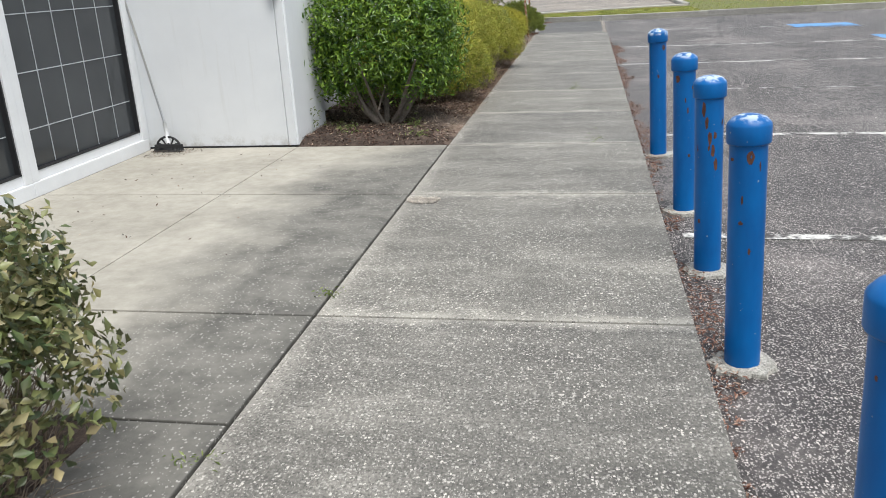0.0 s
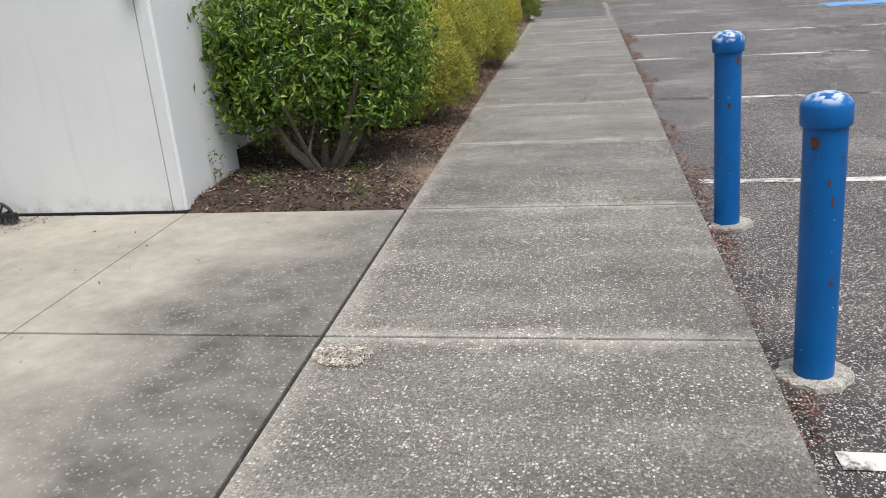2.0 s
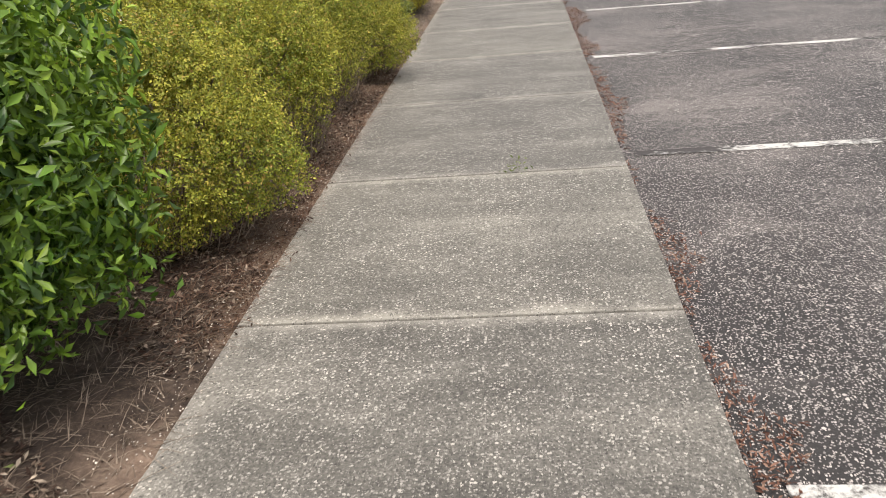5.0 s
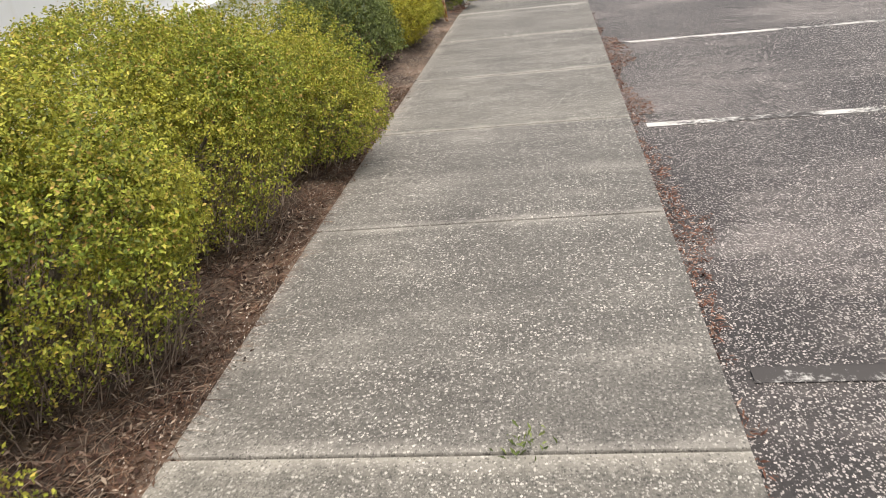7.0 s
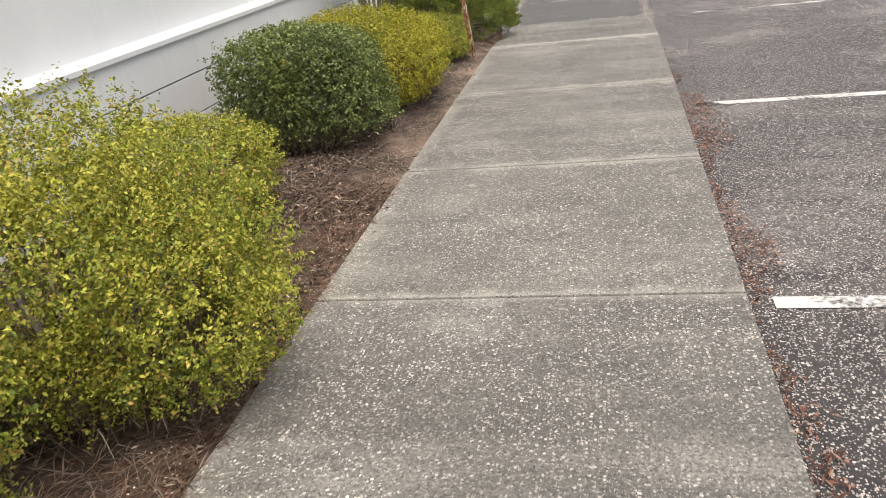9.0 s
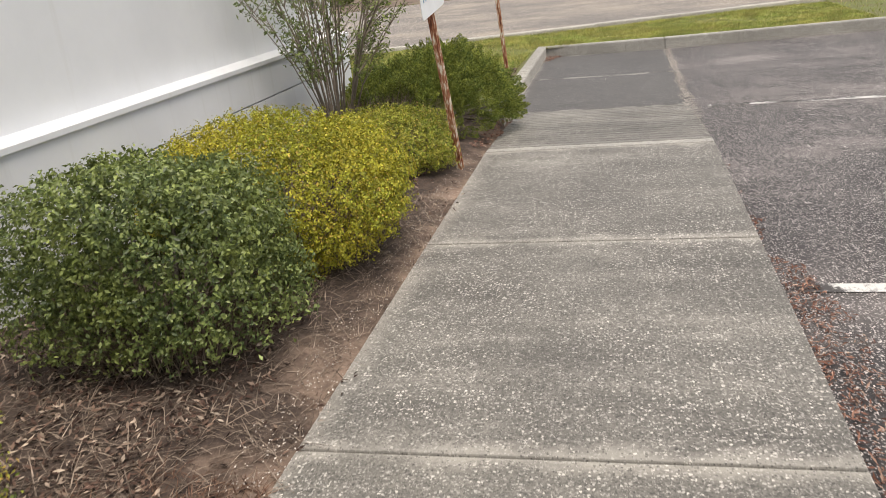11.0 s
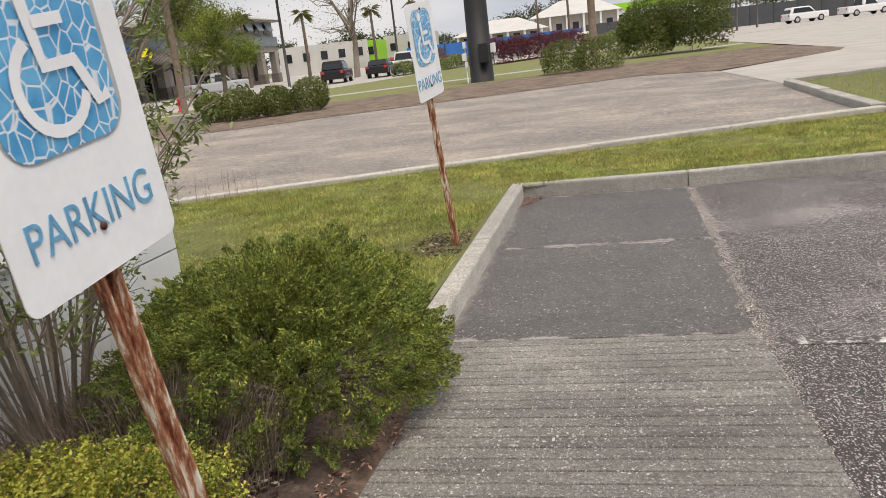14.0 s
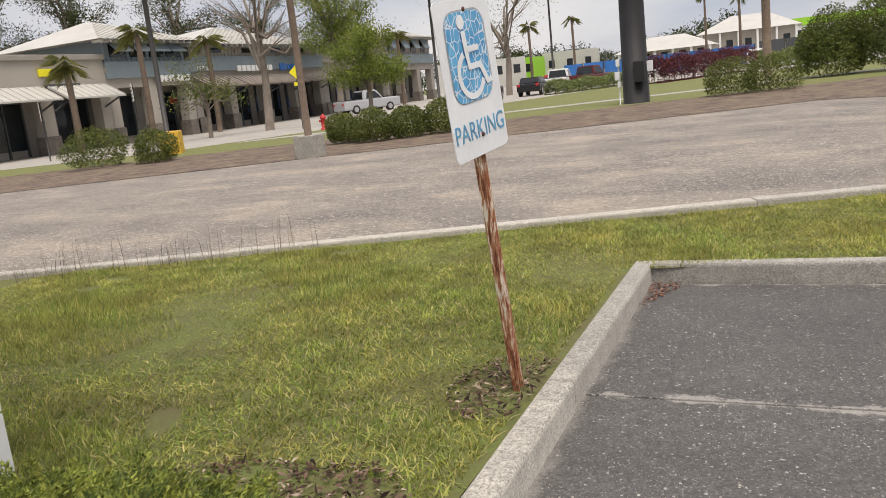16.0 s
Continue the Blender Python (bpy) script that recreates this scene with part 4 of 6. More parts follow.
# olive hedge row
for k, (x, y, rx, ry, rz, zc) in enumerate(((-2.6, 10.35, 0.9, 0.66, 0.68, 0.63), (-2.62, 11.6, 0.94, 0.68, 0.74, 0.69), (-2.64, 12.85, 0.98, 0.68, 0.7, 0.64), (-2.45, 14.12, 0.86, 0.66, 0.61, 0.55))):
    bush("rounded olive-green hedge bush with yellowish new growth", (x, y, zc), (rx, ry, rz), 150000, 0.0175, M_OLIVE, 40 + k, 2.15, -0.9, 0.32, 0.55, 0.8, 0.12, 20, group=hedge, skirt=0.05, lobes=lobed(700 + k), clump=0.02, per=12)
bush("low yellow-green clipped bush", (-2.78, 15.6, 0.32), (0.5, 0.52, 0.34), 34000, 0.019, M_OLIVE, 48, 2.2, -0.7, 0.3, 0.55, 0.8, 0.1, 13, group=hedge, clump=0.02, per=11)
bush("dark green boxy clipped bush", (-2.6, 17.25, 0.46), (0.47, 0.46, 0.38), 48000, 0.024, M_DARKHEDGE, 50, 4.0, -0.85, 0.35, 0.55, 0.8, 0.16, 15, group=hedge, skirt=0.1, clump=0.019, per=11)
bush("dense yellow-green rounded bush", (-2.57, 18.36, 0.4), (0.75, 0.66, 0.42), 84000, 0.018, M_GOLD, 51, 2.3, -0.8, 0.32, 0.55, 0.7, 0.09, 13, group=hedge, clump=0.019, per=11)
bush("small rounded green bush beside the sign post", (-2.5, 20.25, 0.22), (0.54, 0.48, 0.26), 52000, 0.018, M_OLIVE, 52, 2.4, -0.8, 0.3, 0.55, 0.75, 0.1, 13, group=hedge, clump=0.019, per=11)
# shrub by the entrance
bush("dense mixed-leaf shrub with pale flower heads", (-2.68, 1.85, 0.6), (0.76, 0.74, 0.54), 16000, 0.05, M_MIXED, 53, 2.3, -0.8, 0.4, 0.5, 0.8, 0.14, 12, lobes=lobed(720, 9), clump=0.045, per=7)


def juniper(label, centre, radii, seed):
    """A spreading juniper: many fanned sprays of needles on low boughs."""
    rng = np.random.default_rng(seed)
    e = thing("juniper", label, "bush")
    c, r = np.array(centre), np.array(radii)
    m = 640
    d = unit(rng.normal(0, 1, (m * 3, 3)))
    d = d[d[:, 2] > -0.25][:m]
    base = c + d * r * (0.5 + 0.42 * rng.uniform(0, 1, (m, 1)) ** 0.4) * lumps(rng, d, 22, 0.16, 12)[:, None]
    heading = unit(d * [1, 1, 0.5] + rng.normal(0, 0.3, (m, 3)) + [0, 0, 0.25])
    per = 190
    t = np.tile(np.linspace(0, 1, per), m)
    b = np.repeat(base, per, 0)
    h = np.repeat(heading, per, 0)
    off = rng.normal(0, 1, (m * per, 3))
    off -= h * (off * h).sum(1, keepdims=True)
    pos = b + h * (t * 0.15)[:, None] + unit(off) * (0.05 * (1 - t * 0.75))[:, None]
    out = unit(h + unit(off) * 0.9)
    keep = pos[:, 2] > 0.03
    n = keep.sum()
    pos, out, h = pos[keep], out[keep], h[keep]
    part("crown", leaves("crown", pos, out, 0.021, rng, 0.36, 0.5, 0.1, unit(h + 0.9 * out)), M_JUNIPER, e)
    for k in range(11):
        bm = bmesh.new()
        a = 2 * math.pi * k / 11
        tube(bm, [(c[0], c[1], 0.0), (c[0] + 0.3 * r[0] * math.cos(a), c[1] + 0.3 * r[1] * math.sin(a), 0.12), (c[0] + 0.75 * r[0] * math.cos(a), c[1] + 0.75 * r[1] * math.sin(a), 0.12)], [0.02, 0.014, 0.006], 6)
        part("bough", bm, M_BARK, e)
    return e


juniper("spreading dark green juniper by the ramp", (-2.36, 21.9, 0.2), (0.72, 0.95, 0.54), 61)
juniper("low spreading juniper at the building corner", (-2.95, 22.55, 0.12), (0.6, 0.6, 0.34), 62)
rng = np.random.default_rng(65)
n = 5200
a = rng.uniform(0, 2 * math.pi, n)
q = np.sqrt(rng.uniform(0, 1, n)) * 0.62
root = np.stack([-2.72 + np.cos(a) * q, 21.1 + np.sin(a) * q * 0.75, rng.uniform(0.03, 0.34, n) * (1.1 - q / 0.8)], 1)
lean = np.stack([np.cos(a) * 0.08, np.sin(a) * 0.08, np.zeros(n)], 1) + rng.normal(0, 0.06, (n, 3))
tagged(part("dead_bush", blades("dead_bush", root, lean, rng.uniform(0.08, 0.26, n), np.full(n, 0.003), rng), M_DEAD), "leafless brown twiggy low bush", "bush", kind="stuff")


def twiggy_shrub(label, foot, seed, stems=27, height=2.7):
    """A tall open shrub: thin bare stems fanning out, leaves towards their ends."""
    rs, rng = random.Random(seed), np.random.default_rng(seed)
    e = thing("tall_shrub", label, "bush")
    spots = []
    for k in range(stems):
        a = 2 * math.pi * k / stems + rs.uniform(-0.25, 0.25)
        tilt = rs.uniform(0.1, 0.6) if k % 2 else rs.uniform(0.5, 1.15)
        high = height * rs.uniform(0.65, 1.0)
        pts = []
        for j in range(7):
            s = j / 6
            reach = tilt * high * 0.72 * s ** 1.25
            x = foot[0] + 0.07 * math.cos(a) + reach * math.cos(a) * (0.45 if math.cos(a) < 0 else 0.7) + rs.uniform(-0.03, 0.03) * s
            y = foot[1] + 0.07 * math.sin(a) + reach * math.sin(a) * (0.4 if math.sin(a) > 0 else 1.1) + rs.uniform(-0.03, 0.03) * s
            pts.append(Vector((x, y, foot[2] + high * s * (1 - 0.25 * tilt * s))))
        bm = bmesh.new()
        r = rs.uniform(0.006, 0.014)
        tube(bm, pts, [r * (1 - 0.75 * j / 6) for j in range(7)], 6)
        for j in range(2, 7):
            for _ in range(3):
                b = a + rs.uniform(-1.4, 1.4)
                end = pts[j] + Vector((0.28 * math.cos(b) * (0.5 if math.cos(b) < 0 else 1), 0.28 * math.sin(b), rs.uniform(0.12, 0.36)))
                tube(bm, [pts[j], (pts[j] + end) / 2 + Vector((0, 0, 0.03)), end], [r * 0.4, r * 0.28, r * 0.12], 5)
                spots += [(pts[j] * (1 - f) + end * f) for f in [rs.uniform(0.25, 1.05) for _ in range(21)]]
        part("stem", bm, M_TWIG, e)
    p = np.array([tuple(v) for v in spots]) + rng.normal(0, 0.025, (len(spots), 3))
    part("foliage", leaves("foliage", p, np.tile([0, 0, 1.0], (len(p), 1)), 0.042, rng, 0.34, 1.0, 0.1), M_SPRIG, e)
    return e


twiggy_shrub("tall open shrub with thin bare stems and small leaves", (-3.12, 21.1, 0.03), 71)

# weeds in the joints and at the wall foot
def weed(x, y, z, n, size, seed, label="small green weed in a concrete joint", spread=0.05, high=0.05):
    rng = np.random.default_rng(seed)
    p = np.stack([x + rng.normal(0, spread, n), y + rng.normal(0, spread * 0.5, n), z + np.abs(rng.normal(0, high, n))], 1)
    tagged(part("weed", leaves("weed", p, np.tile([0, 0, 1.0], (n, 1)), size, rng, 0.3, 0.9), M_SPRIG), label, "weed", "weeds", "stuff")


weed(-0.66, 11.21, 0.0, 34, 0.03, 81)
weed(-1.81, 3.87, 0.0, 40, 0.028, 82, spread=0.04, high=0.02)
weed(-0.42, 7.69, 0.0, 22, 0.025, 83)
weed(-1.81, 2.35, 0.0, 30, 0.025, 84, spread=0.05, high=0.02)
for k, (x, y) in enumerate(((-2.15, 7.9), (-2.9, 8.05), (-3.0, 8.25), (-2.3, 8.45))):
    weed(x, y, 0.05, 46, 0.045, 86 + k, "small leafy seedling in the planting bed", 0.07, 0.06)
weed(-3.26, 8.15, 0.12, 40, 0.05, 92, "thin weed growing against the white pier", 0.05, 0.12)


# ---- bollards ----
def bollard(x, y, top, seed, lean=0.0):
    e = thing("bollard", "blue painted steel bollard with rust chips and domed cap", "bollard", "bollards along the pavement", at=(x, y, lot_z(x, y)))
    e.matrix_basis = pose(x, y, lot_z(x, y), 0, -lean, 0)
    h = top - lot_z(x, y)
    bm = lathe(bmesh.new(), [(0.073, -0.1), (0.073, 0.0), (0.073, h * 0.5), (0.073, h - 0.1)], 28)
    part("post", bm, M_BLUE, e)
    bm = lathe(bmesh.new(), [(0.074, h - 0.118), (0.083, h - 0.115), (0.086, h - 0.108), (0.086, h - 0.045), (0.083, h - 0.035), (0.066, h - 0.016), (0.038, h - 0.004), (0.0, h)], 28)
    part("cap", bm, M_BLUE, e)
    rs = random.Random(seed)
    bm = bmesh.new()
    n = 18
    ring = [(0.125 + 0.02 * rs.random() + 0.012 * math.sin(3 * k)) for k in range(n)]
    lo = [bm.verts.new((ring[k] * 1.08 * math.cos(2 * math.pi * k / n), ring[k] * 1.08 * math.sin(2 * math.pi * k / n), -0.03)) for k in range(n)]
    hi = [bm.verts.new((ring[k] * math.cos(2 * math.pi * k / n), ring[k] * math.sin(2 * math.pi * k / n), 0.012 + 0.006 * rs.random())) for k in range(n)]
    mid = bm.verts.new((0, 0, 0.026))
    for k in range(n):
        bm.faces.new((lo[k], lo[(k + 1) % n], hi[(k + 1) % n], hi[k]))
        bm.faces.new((hi[k], hi[(k + 1) % n], mid))
    part("footing", bm, M_KERB, e, "rough pale concrete collar")
    # chipped spots, standing a hair proud of the paint
    for k in range((5, 6, 10, 5, 2)[seed - 100]):
        a = rs.uniform(-2.75, -0.6)
        z = rs.choice((rs.uniform(0.1, h - 0.16), rs.uniform(h - 0.4, h - 0.16)))
        w, t = rs.uniform(0.004, 0.011), rs.uniform(0.007, 0.026)
        if k == 0:
            w, t, z = 0.02, 0.03, h - 0.16
        if seed == 102 and k < 5:
            a, w, t, z = -2.1 + 0.22 * k, 0.011, 0.042, h - 0.17 - 0.075 * k
        bm = bmesh.new()
        c = [(w * math.cos(q) * rs.uniform(0.6, 1.1), t * math.sin(q) * rs.uniform(0.6, 1.1)) for q in [2 * math.pi * j / 9 for j in range(9)]]
        vs = [bm.verts.new((0.0738 * math.cos(a + u / 0.073), 0.0738 * math.sin(a + u / 0.073), z + v)) for u, v in c]
        bm.faces.new(vs)
        part("rust_chip", bm, M_CHIP, e, "brown rust chip")
    return e


for k, (x, y, top) in enumerate(((0.175, 1.73, 0.96), (0.175, 3.44, 0.985), (0.185, 4.6, 0.99), (0.185, 5.79, 0.99), (0.155, 7.6, 1.02))):
    bollard(x, y, top, 100 + k, 2.4)


# ---- parking signs ----
M_SIGN = simple("white_sign_face", (0.85, 0.87, 0.88), 0.4, vary=0.08, scale=5, fine=40, bumps=0.05)


def cracked_blue():
    m, nt, b = material("cracked_blue_film")
    vec = place(nt)
    warp = node(nt, "ShaderNodeTexVoronoi", Scale=26.0)
    warp.feature = "DISTANCE_TO_EDGE"
    nt.links.new(place(nt, (1, 1, 0.75)), warp.inputs["Vector"])
    crack = ramp(nt, warp.outputs["Distance"], grey(0.03, 0.06))
    tone = ramp(nt, noise_of(nt, vec, 9, 4), [(0.35, (0.05, 0.3, 0.58)), (0.65, (0.14, 0.46, 0.74))])
    nt.links.new(mix(nt, crack, (0.68, 0.76, 0.82), tone), b.inputs["Base Color"])
    b.inputs["Roughness"].default_value = 0.45
    bump(nt, b, crack, 0.3, 0.002)
    return m


M_SIGNBLUE = cracked_blue()
M_SIGNTEXT = simple("faded_blue_lettering", (0.13, 0.37, 0.58), 0.5, vary=0.35, scale=30)
M_GHOST = simple("grey_film_edge", (0.45, 0.48, 0.5), 0.5, vary=0.25, scale=20)


def rounded(bm, w, h, r, x, u0=0.0, v0=0.0, seg=6):
    """A flat rounded plate in the plane across x."""
    pts = []
    for cu, cv, a0 in ((w / 2 - r, h / 2 - r, 0), (-w / 2 + r, h / 2 - r, 90), (-w / 2 + r, -h / 2 + r, 180), (w / 2 - r, -h / 2 + r, 270)):
        for k in range(seg + 1):
            a = radians(a0 + 90 * k / seg)
            pts.append((u0 + cu + r * math.cos(a), v0 + cv + r * math.sin(a)))
    return bm.faces.new([bm.verts.new((x, u, v)) for u, v in pts])


def stroke(bm, path, width, x):
    """A flat painted stroke along (u, v) points."""
    n = len(path)
    left, right = [], []
    for k in range(n):
        a, b = Vector(path[max(0, k - 1)]), Vector(path[min(n - 1, k + 1)])
        d = (b - a).normalized()
        o = Vector((-d.y, d.x)) * width / 2
        p = Vector(path[k])
        left.append(bm.verts.new((x, *(p + o))))
        right.append(bm.verts.new((x, *(p - o))))
    for k in range(n - 1):
        bm.faces.new((left[k], right[k], right[k + 1], left[k + 1]))


def parking_sign(foot, head, turn, tilt, seed, w=0.56, h=0.86):
    """A post with a plate; the plate faces along its own +x, its width runs along y."""
    foot, head = Vector(foot), Vector(head)
    e = thing("parking_sign", "white accessible-parking sign with cracked blue panel on a rusty post", "sign", "accessible parking signs", at=tuple(foot))
    up = head - foot
    bm = bmesh.new()
    # a U-channel post
    prof = [(-0.03, 0.0), (-0.022, 0.0), (-0.016, 0.028), (0.016, 0.028), (0.022, 0.0), (0.03, 0.0), (0.021, 0.034), (-0.021, 0.034)]
    rings = []
    for s in (-0.04, 0.2, 0.4, 0.6, 0.8, 1.0, 1.35):
        o = up * s
        rings.append([bm.verts.new((o.x - v * 1.2 - 0.004, o.y + u * 1.25, o.z)) for u, v in prof])
    for q, r in zip(rings, rings[1:]):
        for j in range(8):
            bm.faces.new((q[j], q[(j + 1) % 8], r[(j + 1) % 8], r[j]))
    bm.faces.new(list(reversed(rings[-1])))
    bmesh.ops.recalc_face_normals(bm, faces=bm.faces)
    part("post", bm, M_RUST, e, "flaking rusty steel channel post")
    plate_at = Matrix.Translation(up) @ pose(0, 0, 0, tilt, 0, turn)
    bm = bmesh.new()
    f = rounded(bm, w, h, 0.035, 0.003, 0, h / 2)
    ext = bmesh.ops.extrude_face_region(bm, geom=[f])
    bmesh.ops.translate(bm, verts=[v for v in ext["geom"] if isinstance(v, bmesh.types.BMVert)], vec=(0.004, 0, 0))
    bmesh.ops.recalc_face_normals(bm, faces=bm.faces)
    plate = part("plate", bm, M_SIGN, e)
    plate.matrix_basis = plate_at

    def face(name, bm, mat, label=""):
        bmesh.ops.recalc_face_normals(bm, faces=bm.faces)
        for q in bm.faces:
            if q.normal.x < 0:
                q.normal_flip()
        return part(name, bm, mat, plate, label)

    bm = bmesh.new()
    rounded(bm, w * 0.74, h * 0.58, 0.09, 0.0085, 0, h * 0.64)
    face("panel_edge", bm, M_GHOST)
    bm = bmesh.new()
    rounded(bm, w * 0.69, h * 0.56, 0.07, 0.0105, -0.004, h * 0.638)
    face("blue_panel", bm, M_SIGNBLUE, "cracked sky-blue film panel")
    # the wheelchair pictogram
    bm = bmesh.new()
    cu, cv, r = -0.01, h * 0.53, 0.105
    arc = [(cu + r * math.cos(radians(q)), cv + r * math.sin(radians(q))) for q in range(115, 341, 15)]
    stroke(bm, arc, 0.03, 0.0145)
    stroke(bm, [(-0.035, h * 0.8), (-0.028, h * 0.68), (-0.02, h * 0.575), (0.075, h * 0.575), (0.125, h * 0.455), (0.16, h * 0.47)], 0.034, 0.0165)
    stroke(bm, [(-0.02, h * 0.685), (0.075, h * 0.685)], 0.028, 0.0185)
    face("pictogram", bm, M_SIGN, "white wheelchair pictogram")
    bm = bmesh.new()
    vs = [bm.verts.new((0.0145, -0.04 + 0.033 * math.cos(2 * math.pi * k / 16), h * 0.855 + 0.033 * math.sin(2 * math.pi * k / 16))) for k in range(16)]
    bm.faces.new(vs)
    face("pictogram_head", bm, M_SIGN)
    cu_txt = bpy.data.curves.new("word", "FONT")
    cu_txt.body = "PARKING"
    cu_txt.size = 0.125
    cu_txt.align_x, cu_txt.align_y = "CENTER", "CENTER"
    cu_txt.extrude = 0.001
    tmp = new("word_curve", cu_txt)
    dg = bpy.context.evaluated_depsgraph_get()
    me = bpy.data.meshes.new_from_object(tmp.evaluated_get(dg))
    bpy.data.objects.remove(tmp)
    me.transform(Matrix(((0, 0, 1, 0.009), (0.86, 0, 0, 0), (0, 1.0, 0, h * 0.17), (0, 0, 0, 1))))
    me.materials.clear()
    part("lettering", me, M_SIGNTEXT, plate, "faded blue word PARKING")
    for v in (h * 0.13, h * 0.93):
        bm = lathe(bmesh.new(), [(0.011, 0.0), (0.011, 0.004), (0.006, 0.007), (0.0, 0.008)], 10)
        bmesh.ops.rotate(bm, verts=bm.verts, matrix=Matrix.Rotation(radians(90), 3, "Y"))
        bmesh.ops.translate(bm, verts=bm.verts, vec=(0.009, 0.01, v))
        part("bolt", bm, M_CHIP, plate, "rusty bolt")
    return e


parking_sign((-1.88, 20.27, 0.03), (-1.955, 20.09, 1.18), -4, 8.0, 1)
parking_sign((-2.1, 24.8, 0.03), (-2.185, 24.78, 1.27), -12, 7.0, 2, 0.48, 0.74)
chips("bare_soil", 900, -2.6, -2.02, 24.2, 25.2, lambda x, y: 0.06, 0.04, M_MULCH, 15, "bare brown soil patch round the sign post", "soil", lambda x, y: (x + 2.15) ** 2 * 2 + (y - 24.8) ** 2 < 0.22)


# ---- broom and wall device by the entrance ----
e = thing("broom", "black plastic broom with aluminium handle leaning on the wall", "broom", at=(-4.62, 7.52, 0.0))
bm = bmesh.new()
tube(bm, [(0.0, 0.0, 0.12), (-0.02, 0.02, 0.3), (-0.31, 0.15, 1.5)], 0.011, 10)
part("handle", bm, M_ALU, e, "thin aluminium pole")
bm = bmesh.new()
tube(bm, [(-0.306, 0.148, 1.48), (-0.335, 0.16, 1.62)], 0.016, 10)
part("grip", bm, M_BLACK, e, "black grip")
bm = bmesh.new()
tube(bm, [(0.004, 0.0, 0.09), (-0.02, 0.02, 0.29)], 0.019, 10)
part("socket", bm, M_FRAME, e, "white plastic socket")
bm = bmesh.new()
arc = [(0.13 * math.cos(radians(a)), 0.0, 0.035 + 0.115 * math.sin(radians(a))) for a in range(0, 181, 12)]
tube(bm, arc, 0.011, 8)
for a in (30, 60, 90, 120, 150):
    tube(bm, [(0.03 * math.cos(radians(a)), 0, 0.05), (0.125 * math.cos(radians(a)), 0, 0.035 + 0.11 * math.sin(radians(a)))], 0.008, 6)
box(bm, -0.145, 0.145, -0.022, 0.022, 0.03, 0.075, 0.008)
part("head", bm, M_BLACK, e)
rng = np.random.default_rng(7)
n = 700
root = np.stack([rng.uniform(-0.14, 0.14, n), rng.uniform(-0.02, 0.02, n), np.full(n, 0.05)], 1)
lean = np.stack([root[:, 0] * 0.28, root[:, 1] * 1.6 - 0.02, np.zeros(n)], 1)
part("bristles", blades("bristles", root, lean, np.full(n, -0.048), np.full(n, 0.002), rng), M_BLACK, e)

e = thing("wall_device", "small grey and black keypad box on the white wall", "keypad", at=(-3.4, 7.66, 1.43))
part("housing", boxed(-0.06, 0.03, -0.03, 0.04, 0, 0.13, 0.008), simple("grey_housing", (0.3, 0.3, 0.31), 0.5), e)
part("faceplate", boxed(-0.048, 0.018, -0.036, -0.028, 0.015, 0.1, 0.002), M_BLACK, e, "black faceplate")

# ---- grass ----
def grow(name, n, x0, x1, y0, y1, ok, z, low, high, width, seed, label, mat=None):
    rng = np.random.default_rng(seed)
    x, y = rng.uniform(x0, x1, n), rng.uniform(y0, y1, n)
    keep = np.array([ok(a, b) for a, b in zip(x, y)])
    x, y = x[keep], y[keep]
    root = np.stack([x, y, np.array([z(a, b) for a, b in zip(x, y)]) - 0.005], 1)
    n = len(x)
    lean = rng.normal(0, 1, (n, 3)) * [0.034, 0.034, 0]
    tall = np.array([0.55 + 0.75 * max(0, 0.5 + mound(a, b, 0.9)) for a, b in zip(x, y)])
    return tagged(part(name, blades(name, root, lean, rng.uniform(low, high, n) * tall, np.full(n, width), rng), mat or M_GRASS), label, "grass", kind="stuff")


def on_lawn(x, y):
    if y > road_line(x) - 0.15 or (x > -2.05 and y < kerb_line(x) + 0.1):
        return False
    if (x + 2.15) ** 2 * 2 + (y - 24.8) ** 2 < 0.16:
        return False
    if ((x + 2.75) / 0.7) ** 2 + ((y - 23.5) / 0.32) ** 2 < 0.8:
        return False
    return mound(x * 1.0, y * 1.0, 0.8) + 0.6 * mound(x + 9, y, 3.0) > -0.62


grow("grass", 330000, -8.5, 3.1, 23.15, 31.6, on_lawn, lawn_z, 0.016, 0.05, 0.0046, 201, "short mown green grass with pale dry blades")
grow("grass_corner", 9000, 3.1, 14, 28.2, 40, lambda x, y: y > kerb_line(x) + 0.1 and y < 38.3 + 0.4 * (x - 3.1), lambda x, y: 0.06 + 0.006 * (y - 30), 0.04, 0.09, 0.004, 202, "green lawn grass beside the drive")
grow("tall_grass", 700, -9.5, -5.5, 26.0, 29.0, lambda x, y: abs(y - road_line(x) + 0.35) < 0.3, lawn_z, 0.25, 0.5, 0.0025, 203, "tall thin dry grass stalks at the road edge", M_DEAD)
grow("lush_grass", 16000, -7, -3.7, 23.2, 27.5, lambda x, y: mound(x, y, 0.6) > 0.05, lawn_z, 0.06, 0.12, 0.003, 204, "lush darker grass clumps near the wall")
chips("bare_patch", 1500, -3.6, -2.1, 23.15, 24.0, lambda x, y: lawn_z(x, y) + 0.01, 0.045, M_MULCH, 18, "bare brown patch with dry twigs in the lawn", "soil", lambda x, y: ((x + 2.75) / 0.7) ** 2 + ((y - 23.5) / 0.32) ** 2 < 1 + 0.6 * mound(x, y, 3.0))


